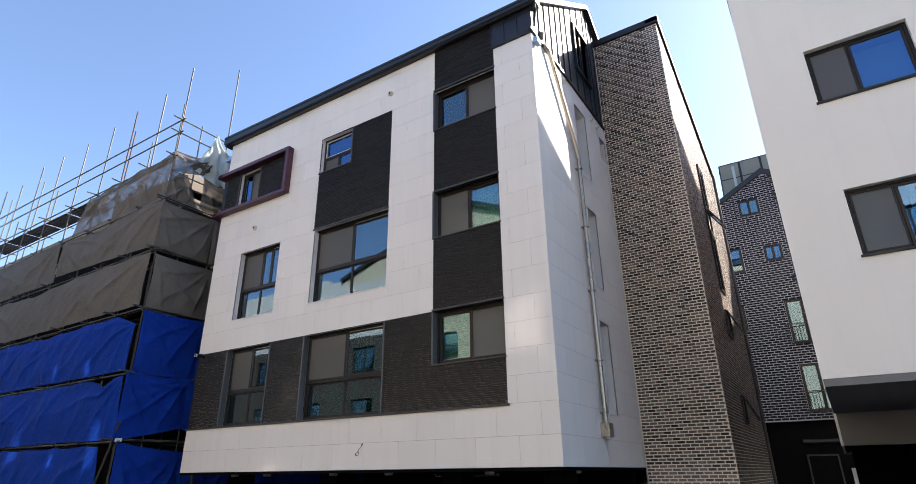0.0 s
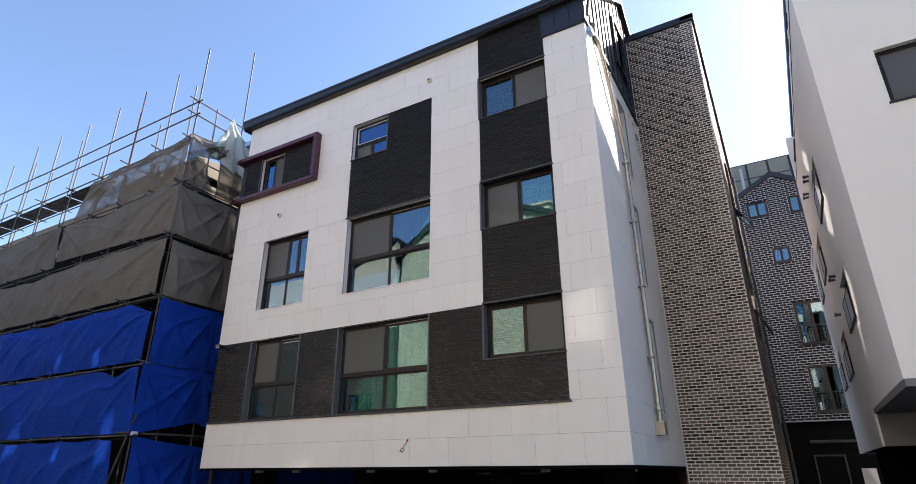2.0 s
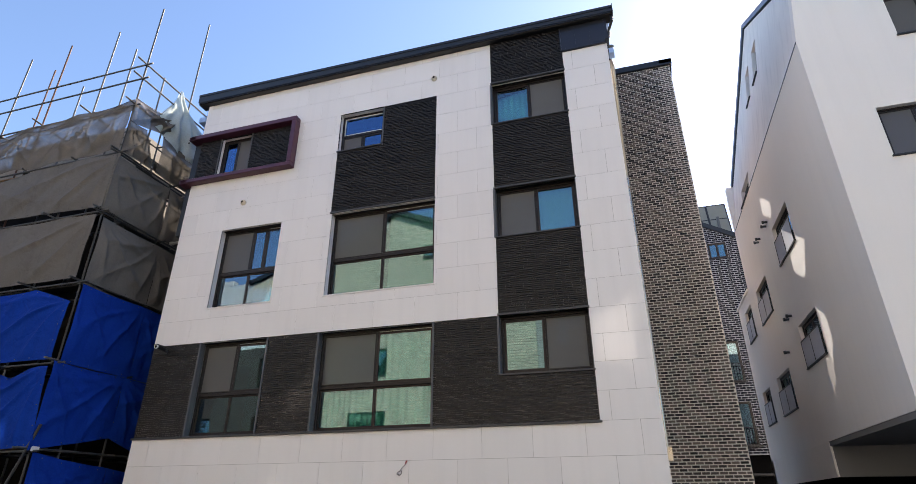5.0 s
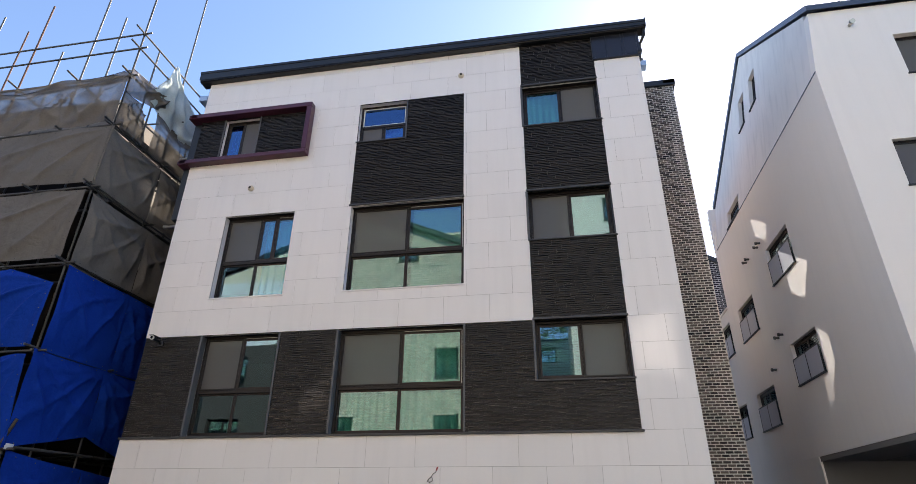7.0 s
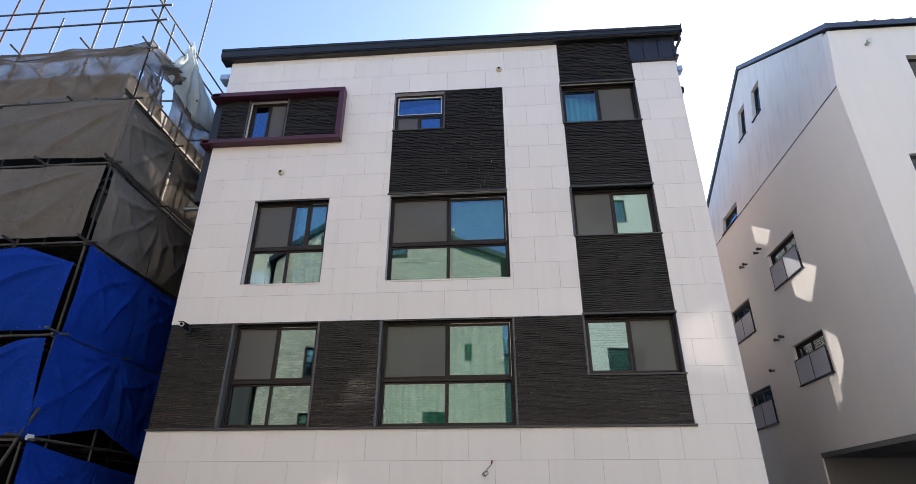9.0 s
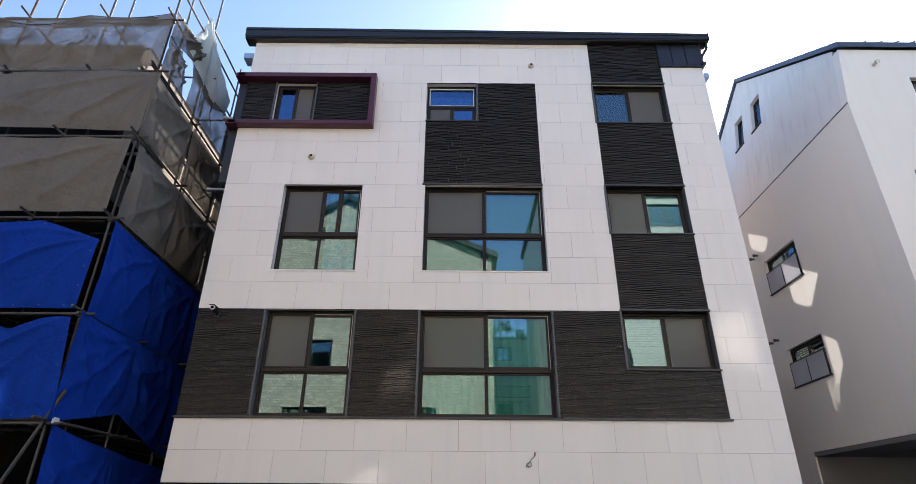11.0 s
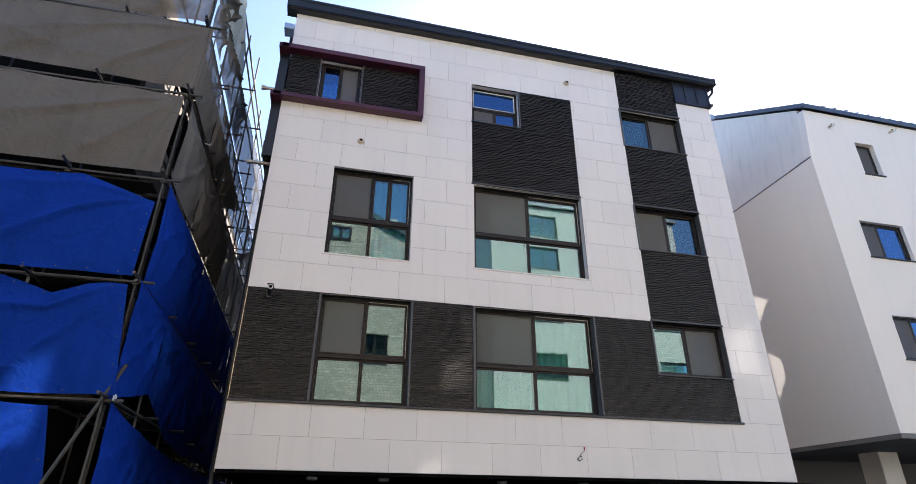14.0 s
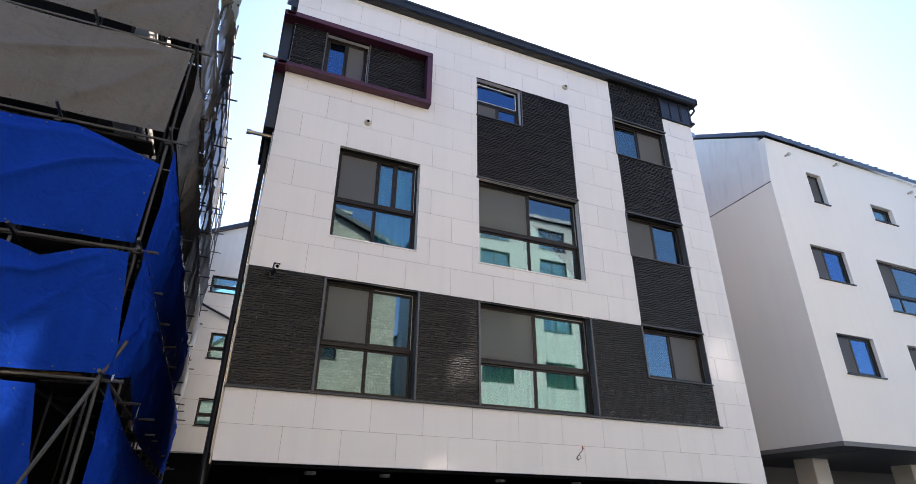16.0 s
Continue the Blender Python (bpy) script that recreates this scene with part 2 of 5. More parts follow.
# ---- mesh helpers ----
class Shape:
    """Collects vertices and faces for one mesh."""

    def __init__(self):
        self.v, self.f = [], []

    def poly(self, pts):
        k = len(self.v)
        self.v += [tuple(p) for p in pts]
        self.f.append(tuple(range(k, k + len(pts))))
        return self

    def box(self, x0, x1, y0, y1, z0, z1):
        k = len(self.v)
        self.v += [(x, y, z) for z in (z0, z1) for y in (y0, y1) for x in (x0, x1)]
        self.f += [tuple(k + i for i in q) for q in ((0, 2, 3, 1), (4, 5, 7, 6), (0, 1, 5, 4), (2, 6, 7, 3), (0, 4, 6, 2), (1, 3, 7, 5))]
        return self

    def cbox(self, x0, x1, y0, y1, z0, z1, c=0.006):
        """A box with chamfered edges."""
        c = min(c, (x1 - x0) * 0.3, (y1 - y0) * 0.3, (z1 - z0) * 0.3)
        X, Y, Z = (x0, x1), (y0, y1), (z0, z1)
        s = (1, -1)
        k = len(self.v)
        idx = {}
        for a in (0, 1):
            for b in (0, 1):
                for d in (0, 1):
                    p = (X[a], Y[b], Z[d])
                    for ax in range(3):
                        q = [p[0] + c * s[a], p[1] + c * s[b], p[2] + c * s[d]]
                        q[ax] = p[ax]
                        idx[a, b, d, ax] = len(self.v)
                        self.v.append(tuple(q))
        g = idx
        for a in (0, 1):
            self.f.append((g[a, 0, 0, 0], g[a, 1, 0, 0], g[a, 1, 1, 0], g[a, 0, 1, 0]))
            self.f.append((g[0, a, 0, 1], g[1, a, 0, 1], g[1, a, 1, 1], g[0, a, 1, 1]))
            self.f.append((g[0, 0, a, 2], g[1, 0, a, 2], g[1, 1, a, 2], g[0, 1, a, 2]))
            for b in (0, 1):
                self.f.append((g[a, b, 0, 0], g[a, b, 1, 0], g[a, b, 1, 1], g[a, b, 0, 1]))
                self.f.append((g[a, 0, b, 0], g[a, 1, b, 0], g[a, 1, b, 2], g[a, 0, b, 2]))
                self.f.append((g[0, a, b, 1], g[1, a, b, 1], g[1, a, b, 2], g[0, a, b, 2]))
                for d in (0, 1):
                    self.f.append((g[a, b, d, 0], g[a, b, d, 1], g[a, b, d, 2]))
        return self

    def tube(self, p, q, r, n=8, r2=None):
        p, q = Vector(p), Vector(q)
        d = (q - p).normalized()
        u = d.orthogonal().normalized()
        w = d.cross(u)
        k = len(self.v)
        r2 = r if r2 is None else r2
        for c, rr in ((p, r), (q, r2)):
            self.v += [tuple(c + rr * (math.cos(2 * math.pi * i / n) * u + math.sin(2 * math.pi * i / n) * w)) for i in range(n)]
        self.f += [(k + i, k + (i + 1) % n, k + n + (i + 1) % n, k + n + i) for i in range(n)]
        self.f += [tuple(range(k + n - 1, k - 1, -1)), tuple(range(k + n, k + 2 * n))]
        return self

    def path(self, pts, r, n=8):
        for a, b in zip(pts, pts[1:]):
            self.tube(a, b, r, n)
        return self

    def prism(self, pts, axis, a, b):
        """Extrudes a polygon given in the two other axes from a to b along axis."""
        def put(p, t):
            return {0: (t, p[0], p[1]), 1: (p[0], t, p[1]), 2: (p[0], p[1], t)}[axis]
        n = len(pts)
        k = len(self.v)
        self.v += [put(p, a) for p in pts] + [put(p, b) for p in pts]
        self.f += [tuple(range(k, k + n)), tuple(range(k + 2 * n - 1, k + n - 1, -1))]
        self.f += [(k + i, k + n + i, k + n + (i + 1) % n, k + (i + 1) % n) for i in range(n)]
        return self

    def grid(self, fn, nu, nv):
        k = len(self.v)
        self.v += [tuple(fn(i / nu, j / nv)) for j in range(nv + 1) for i in range(nu + 1)]
        w = nu + 1
        self.f += [(k + j * w + i, k + j * w + i + 1, k + (j + 1) * w + i + 1, k + (j + 1) * w + i) for j in range(nv) for i in range(nu)]
        return self

    def mesh(self, name, material, smooth=False, weld=False):
        me = bpy.data.meshes.new(name)
        me.from_pydata(self.v, [], self.f)
        bm = bmesh.new()
        bm.from_mesh(me)
        if weld:
            bmesh.ops.remove_doubles(bm, verts=bm.verts, dist=0.0005)
        if len(bm.faces) < 60000:
            bmesh.ops.recalc_face_normals(bm, faces=bm.faces)
        bm.to_mesh(me)
        bm.free()
        me.materials.append(material)
        if smooth:
            me.polygons.foreach_set("use_smooth", [True] * len(me.polygons))
        return me


def part(name, shape, material, parent=None, label="", m=None, smooth=False, kind=""):
    me = shape if isinstance(shape, bpy.types.Mesh) else shape.mesh(name, material, smooth)
    ob = new(name, me)
    ob.parent = parent
    if m is not None:
        ob.matrix_local = m
    return tagged(ob, label, kind=kind)


def thing(name, label, category, m=None, group="", kind=""):
    ob = new(name)
    if m is not None:
        ob.matrix_basis = m
    return tagged(ob, label, category, group, kind)


def cut(rect, holes):
    """The rectangle less the holes, as rectangles."""
    x0, x1, z0, z1 = rect
    zs = sorted({z0, z1, *[z for h in holes for z in h[2:] if z0 < z < z1]})
    out = []
    for a, b in zip(zs, zs[1:]):
        mid = (a + b) / 2
        spans = sorted((max(h[0], x0), min(h[1], x1)) for h in holes if h[2] < mid < h[3] and h[0] < x1 and h[1] > x0)
        x = x0
        for s, e in spans:
            if s - x > 0.004:
                out.append((x, s, a, b))
            x = max(x, e)
        if x1 - x > 0.004:
            out.append((x, x1, a, b))
    return out


def wall_shape(rect, holes, y0, y1):
    """A wall slab with openings through it, as one welded skin."""
    xs = sorted({rect[0], rect[1], *[min(max(v, rect[0]), rect[1]) for h in holes for v in h[:2]]})
    zs = sorted({rect[2], rect[3], *[min(max(v, rect[2]), rect[3]) for h in holes for v in h[2:]]})

    def solid(i, j):
        if not (0 <= i < len(xs) - 1 and 0 <= j < len(zs) - 1):
            return False
        x, z = (xs[i] + xs[i + 1]) / 2, (zs[j] + zs[j + 1]) / 2
        return not any(h[0] < x < h[1] and h[2] < z < h[3] for h in holes)

    s = Shape()
    made = {}

    def at(i, j, y):
        if (i, j, y) not in made:
            made[i, j, y] = len(s.v)
            s.v.append((xs[i], y, zs[j]))
        return made[i, j, y]

    for i in range(len(xs) - 1):
        for j in range(len(zs) - 1):
            if not solid(i, j):
                continue
            s.f.append((at(i, j, y0), at(i + 1, j, y0), at(i + 1, j + 1, y0), at(i, j + 1, y0)))
            s.f.append((at(i, j, y1), at(i, j + 1, y1), at(i + 1, j + 1, y1), at(i + 1, j, y1)))
            for (di, dj), (a, b) in (((-1, 0), ((i, j), (i, j + 1))), ((1, 0), ((i + 1, j), (i + 1, j + 1))), ((0, -1), ((i, j), (i + 1, j))), ((0, 1), ((i, j + 1), (i + 1, j + 1)))):
                if not solid(i + di, j + dj):
                    s.f.append((at(*a, y0), at(*b, y0), at(*b, y1), at(*a, y1)))
    return s


def facing(side, plane):
    """Pose of a wall's own axes: x to the right along it, y inwards, z up. side: the way it faces."""
    turn = {"-y": 0, "+x": 90, "-x": -90, "+y": 180}[side]
    at = (plane, 0, 0) if side[1] == "x" else (0, plane, 0)
    return Matrix.Translation(at) @ Matrix.Rotation(radians(turn), 4, "Z")


def loose(s):
    """Splits a shape into its connected pieces."""
    up = list(range(len(s.v)))

    def top(i):
        while up[i] != i:
            i = up[i]
        return i
    for f in s.f:
        for i in f[1:]:
            up[top(i)] = top(f[0])
    out = {}
    for f in s.f:
        q, seen = out.setdefault(top(f[0]), (Shape(), {}))
        for i in f:
            if i not in seen:
                seen[i] = len(q.v)
                q.v.append(s.v[i])
        q.f.append(tuple(seen[i] for i in f))
    return [q for q, _ in out.values()]


def panels(parent, m, rows, holes, x0, x1, pitch, thick=0.03, joint=0.005):
    """Stone panels in courses with staggered joints; each one is a piece. rows: (z0, z1, first joint)."""
    for z0, z1, j0 in rows:
        edges = [x0]
        x = j0 - pitch * math.ceil((j0 - x0) / pitch)
        while x < x1:
            if x > x0 + 0.03 and x < x1 - 0.03:
                edges.append(x)
            x += pitch
        edges.append(x1)
        for a, b in zip(edges, edges[1:]):
            h = joint / 2
            s = wall_shape((a + h, b - h, z0 + h, z1 - h), [q for q in holes if q[0] < b and q[1] > a and q[2] < z1 and q[3] > z0], -thick, 0)
            for q in loose(s):
                part("stone_panel", q, STONE, parent, m=m)


def ledger(parent, m, rect, holes, seed, depth=0.036):
    """Split-face panels, each of a few strips of uneven depth, laid in staggered blocks."""
    rng = random.Random(seed)
    s = Shape()
    long, high, strips = 0.38, 0.108, 5
    z, row = rect[2], 0
    while z < rect[3] - 0.006:
        h = min(high, rect[3] - z)
        start = rect[0] - (0.0, 0.5, 0.25, 0.75)[row % 4] * long - rng.uniform(0, 0.03)
        x, block = start, 0
        while x < rect[1]:
            cuts = [0.0] + sorted(q / strips * high + rng.uniform(-0.002, 0.002) for q in range(1, strips)) + [high]
            for q, (lo, hi) in enumerate(zip(cuts, cuts[1:])):
                if lo > h - 0.006:
                    continue
                d = depth * ((0.5 if (q + row + block) % 2 else 1.0) - rng.uniform(0, 0.25))
                step = long * rng.uniform(0.3, 0.7) if rng.random() < 0.2 else long
                for a, b in ((x, x + step), (x + step, x + long)):
                    if b - a < 0.03 or b < rect[0] + 0.01 or a > rect[1] - 0.01:
                        continue
                    for c in cut((max(a, rect[0]), min(b, rect[1]), z + lo, z + min(hi, h)), holes):
                        s.box(c[0] + 0.001, c[1] - 0.001, -d, 0, c[2] + 0.0022, c[3] - 0.0022)
                    d = min(depth, max(0.012, d + rng.uniform(-0.01, 0.01)))
            x += long
            block += 1
        z += high
        row += 1
    return part("ledger_stone", s, LEDGER, parent, "dark charcoal split-face stone strips", m, kind="stuff")


def ring(s, x0, x1, z0, z1, y0, y1, w, c=0.005):
    s.cbox(x0, x1, y0, y1, z1 - w, z1, c)
    s.cbox(x0, x1, y0, y1, z0, z0 + w, c)
    s.cbox(x0, x0 + w, y0, y1, z0 + w, z1 - w, c)
    s.cbox(x1 - w, x1, y0, y1, z0 + w, z1 - w, c)


def window(parent, m, x0, x1, z0, z1, lights, depth=0.12, sill=None, pane=None, label="dark framed window", head=False):
    """A window set back in its opening. lights: fractions (u0, u1, v0, v1, kind) with kind s: sliding sash, f: fixed, n: sash with insect screen."""
    W, H = x1 - x0, z1 - z0
    mm = m @ Matrix.Translation((x0, depth, z0))
    s = Shape()
    ring(s, 0, W, 0, H, 0, 0.13, 0.05)
    vs = sorted({v for q in lights for v in q[2:4] if 0 < v < 1})
    for v in vs:
        s.cbox(0.05, W - 0.05, 0.005, 0.12, v * H - 0.035, v * H + 0.035)
    win = part("window", s, FRAME, parent, label, mm)
    for u0, u1, v0, v1, kind in lights:
        a, b = 0.05 + u0 * (W - 0.1), 0.05 + u1 * (W - 0.1)
        c = 0.05 if v0 == 0 else v0 * H + 0.035
        d = H - 0.05 if v1 == 1 else v1 * H - 0.035
        y = 0.02 if kind in "sw" else (0.055 if kind == "n" else 0.04)
        t = {"f": 0.032, "w": 0.026}.get(kind, 0.05)
        k = Shape()
        ring(k, a + 0.002, b - 0.002, c + 0.002, d - 0.002, y, y + 0.045, t)
        part("sash", k, WHITEF if kind == "w" else SASHM, win)
        g = Shape().box(a + t - 0.004, b - t + 0.004, y + 0.018, y + 0.024, c + t - 0.004, d - t + 0.004)
        p = part("pane", g, pane or GLASS, win)
        p.visible_shadow = False
        if kind == "n":
            r = Shape()
            ring(r, a + 0.004, b - 0.004, c + 0.004, d - 0.004, 0.012, 0.032, 0.035)
            part("screen_frame", r, FRAME, win)
            part("insect_screen", Shape().poly([(a + 0.03, 0.021, c + 0.03), (b - 0.03, 0.021, c + 0.03), (b - 0.03, 0.021, d - 0.03), (a + 0.03, 0.021, d - 0.03)]), SCREEN, win)
    for u0, u1, v0, v1, kind in lights:
        if kind == "s" and u1 == 1 and v1 == 1 and len(lights) > 3:
            a, c = 0.05 + u0 * (W - 0.1), v0 * H + 0.04
            part("track", Shape().box(a + 0.06, W - 0.054, -0.006, 0.012, H - 0.062, H - 0.054).box(W - 0.062, W - 0.054, -0.006, 0.012, c, H - 0.062), TRACK, win, "pale aluminium screen track")
    # dark strip colours in the shade on the underside of the opening
    if head:
        part("head_lining", Shape().box(0.0, W, 0.035 - depth, 0.0, H - 0.006, H - 0.002), FRAME, win, "dark strip for the shade under the window head")
    if sill:
        part("sill", Shape().cbox(-0.03, W + 0.03, -depth - sill[0], 0.02, -0.035, -0.001, 0.004), sill[1], win)
    return win


def curtain(m, x0, x1, z0, z1, y, material, label, seed=0, folds=9):
    rng = random.Random(seed)
    ph = rng.uniform(0, 6)
    s = Shape().grid(lambda u, v: (x0 + (x1 - x0) * u, y + 0.035 * math.sin(ph + 6.283 * folds * u + 0.9 * math.sin(5 * u + seed)) * (0.6 + 0.4 * (1 - v)), z0 + (z1 - z0) * v), max(24, folds * 10), 4)
    ob = part("curtain", s, material, None, smooth=True)
    ob.matrix_basis = m
    return tagged(ob, label, "curtain")


def blind(m, x0, x1, z0, z1, y, label="pale slatted window blind hanging behind glass"):
    s = Shape()
    z = z1
    while z > z0:
        s.poly([(x0, y, z), (x1, y, z), (x1, y + 0.026, z - 0.034), (x0, y + 0.026, z - 0.034)])
        z -= 0.05
    ob = part("window_blind", s, BLINDM, None)
    ob.matrix_basis = m
    return tagged(ob, label, "blind")


def bricks(parent, m, rect, holes, bl, bh, joint, proud, material, seed, pieces=0, label="", flush=lambda x, z: False, relief=0.0025):
    """A brick skin in running bond. The lowest ones, up to the count given, are pieces; the rest is one mesh."""
    rng = random.Random(seed)
    rest = Shape()
    shared = {}
    made = 0
    z, row = rect[2], 0
    while z < rect[3] - 0.02:
        h = min(bh, rect[3] - z)
        for c in cut((rect[0], rect[1], z, z + h), [(q[0], q[1], z - 1, z + 1) for q in holes if q[2] < z + h / 2 < q[3]]):
            if c[3] - c[2] < 0.02:
                continue
            x, col = rect[0] - (bl / 2 if row % 2 else 0), 0
            while x < c[1] - 0.01:
                a, b = max(x, c[0]), min(x + bl, c[1])
                if b - a > 0.03:
                    out = relief * (1 + rng.random())
                    if proud and not flush(x, z) and (col + row // 2) % 2 == 0:
                        out += proud
                    if made < pieces and b - a > bl - 0.001 and h > bh - 0.001:
                        key = round(out, 3)
                        if key not in shared:
                            shared[key] = Shape().cbox(0, bl - joint, -key, 0.02, 0, bh - joint, 0.004).mesh("brick", material)
                        ob = part("brick", shared[key], material, parent)
                        ob.matrix_local = m @ Matrix.Translation((a + joint / 2, 0, c[2] + joint / 2))
                        made += 1
                    else:
                        rest.box(a + joint / 2, b - joint / 2, -out, 0.02, c[2] + joint / 2, c[3] - joint / 2)
                x += bl
                col += 1
        z += bh
        row += 1
    return part("brickwork", rest, material, parent, label, m, kind="stuff")


# ---- ground ----
def ground_z(x):
    return -0.4 + 0.7 * min(1.4, max(-0.4, (x + 16) / 16))


_s = Shape()
_xs = [-900, -120, -40, -22.4, -16, -8, 0, 6.4, 40, 120, 900]
_ys = [-900, -60, -4.2, 0, 4, 8, 12, 30, 90, 900]
for _i in range(len(_xs) - 1):
    for _j in range(len(_ys) - 1):
        _s.poly([(_xs[_i], _ys[_j], ground_z(_xs[_i])), (_xs[_i + 1], _ys[_j], ground_z(_xs[_i + 1])), (_xs[_i + 1], _ys[_j + 1], ground_z(_xs[_i + 1])), (_xs[_i], _ys[_j + 1], ground_z(_xs[_i]))])
tagged(part("ground", _s, ASPHALT), "grey asphalt street falling gently between the houses", "street", kind="structure")

# ---- main apartment building ----
FY, FX0, FX1, SX = 10.17, -15.75, -4.45, -4.45
apt = thing("apartment_building", "four-storey apartment house in cream stone and dark split stone", "building")
MF = facing("-y", FY)
W1, W2 = (-14.45, -12.70, 6.14, 8.22), (-11.30, -8.66, 6.14, 8.22)
W3, W4 = (-14.40, -12.62, 3.19, 5.27), (-11.30, -8.66, 3.19, 5.27)
C2, C3, C4 = (-7.25, -5.48, 4.11, 5.28), (-7.25, -5.48, 7.05, 8.23), (-7.25, -5.48, 10.02, 11.19)
SW, BW = (-11.33, -10.12, 10.04, 11.19), (-15.03, -14.07, 9.88, 11.16)
wins = [W1, W2, W3, W4, C2, C3, C4, SW, BW]
BAND, COL = (FX0 - 0.02, -5.47, 3.18, 5.28), (-7.26, -5.47, 5.28, 12.55)
MID, BOXZ = (-11.34, -8.67, 8.23, 11.20), (FX0, -12.61, 9.82, 11.24)
TOPZ = 12.55
part("wall", wall_shape((FX0, FX1, 2.06, TOPZ), wins, 0.0, 0.24), STONE, apt, "backing wall behind the stone", MF)

ROWS_LOW = [(2.04, 2.59, -14.81), (2.59, 3.18, -15.29)]
ROWS_UP = [(5.28 + 0.59 * k, min(5.28 + 0.59 * (k + 1), TOPZ), -15.29 if k % 2 else -14.81) for k in range(13) if 5.28 + 0.59 * k < TOPZ - 0.02]
ROWS_MID = [(3.18 + 0.525 * k, 3.18 + 0.525 * (k + 1), -15.29 if k % 2 else -14.81) for k in range(4)]
panels(apt, MF, ROWS_LOW + ROWS_MID + ROWS_UP, [BAND, COL, MID, BOXZ, (FX0 - 0.1, FX0, *BAND[2:]), (FX0 - 0.1, FX0, *BOXZ[2:]), W1, W2], FX0 - 0.03, FX1 + 0.03, 0.955)
for k, r in enumerate((BAND, COL, MID, BOXZ)):
    ledger(apt, MF, r, wins, 11 + k)

part("joint_bed", wall_shape((FX0, FX1, 2.06, TOPZ - 0.01), wins + [BAND, COL, MID, BOXZ], -0.025, -0.001), JOINT, apt, "pale joint filler between the stones", MF)
GRAN = (0.06, GRANITE)
LIGHTSILL = (0.045, STONE)
four = [(0, .5, .43, 1, "n"), (.5, 1, .43, 1, "s"), (0, .5, 0, .43, "f"), (.5, 1, 0, .43, "f")]
pair = [(0, .5, 0, 1, "s"), (.5, 1, 0, 1, "n")]
pair_n = [(0, .5, 0, 1, "n"), (.5, 1, 0, 1, "s")]
window(apt, MF, *W1, [(0, .5, .43, 1, "n"), (.5, .73, .43, 1, "s"), (.73, 1, .43, 1, "s"), (0, .5, 0, .43, "f"), (.5, 1, 0, .43, "f")], sill=LIGHTSILL, depth=0.13, head=True, label="large dark window of four lights")
window(apt, MF, *W2, four, sill=LIGHTSILL, depth=0.13, head=True, label="large dark window of four lights")
window(apt, MF, *W3, four, depth=0.13, head=True, label="large dark window of four lights")
window(apt, MF, *W4, four, depth=0.13, head=True, label="large dark window of four lights")
window(apt, MF, *C2, pair, depth=0.13, head=True, sill=GRAN)
window(apt, MF, *C3, pair_n, depth=0.13, head=True, sill=GRAN)
window(apt, MF, *C4, pair, depth=0.13, head=True, sill=GRAN)
window(apt, MF, *SW, [(0, 1, .45, 1, "w"), (0, .5, 0, .45, "n"), (.5, 1, 0, .45, "s")], depth=0.1, sill=GRAN, pane=GLASSB, label="small window with white upper sash")
window(apt, MF, *BW, pair, depth=0.08, pane=GLASSB)
# dark lintel strips, sills and grey side trims of the dark stone fields
for x0, x1, z in ((-7.28, -5.45, 5.28), (-7.28, -5.45, 8.23), (-7.28, -5.45, 11.2), (-11.36, -8.65, 8.23)):
    part("lintel", Shape().cbox(x0, x1, -0.055, 0.10, z, z + 0.045), GRANITE, apt, "dark granite lintel", MF)
part("band_sill", Shape().cbox(FX0 - 0.05, -5.43, -0.075, 0.03, 3.145, 3.185), GRANITE, apt, "long dark granite sill", MF)
for w in (W3, W4):
    for a, b in ((w[0] - 0.04, w[0] + 0.006), (w[1] - 0.006, w[1] + 0.035)):
        part("side_trim", Shape().cbox(a, b, -0.05, 0.128, 3.19, 5.275), JAMB, apt, "grey granite jamb", MF)
for w in (C2, C3, C4):
    for a, b, out in ((w[0] - 0.04, w[0] + 0.006, 0.05), (w[1] - 0.006, w[1] + 0.012, 0.02)):
        part("side_trim", Shape().cbox(a, b, -out, 0.128, w[2] - 0.02, w[3] - 0.006), JAMB, apt, "", MF)
part("side_trim", Shape().cbox(-10.115, -10.085, -0.05, 0.12, 10.0, 11.19), JAMB, apt, "", MF)
for x in (-15.065, -14.065):
    part("side_trim", Shape().cbox(x, x + 0.03, -0.05, 0.12, 9.82, 11.18), JAMB, apt, "", MF)

# plum frame round the corner window
_s = Shape()
_s.cbox(-15.97, -12.57, -0.235, 0.0, 11.19, 11.32, 0.008)
_s.cbox(-15.97, -12.57, -0.235, 0.0, 9.77, 9.88, 0.008)
_s.cbox(-12.70, -12.57, -0.235, 0.0, 9.88, 11.19, 0.008)
_s.cbox(-16.02, -15.785, -0.235, 1.4, 9.755, 9.875, 0.008)
_s.cbox(-16.02, -15.785, -0.235, 1.4, 11.185, 11.305, 0.008)
part("box_frame", _s, PLUM, apt, "projecting plum metal frame", MF)

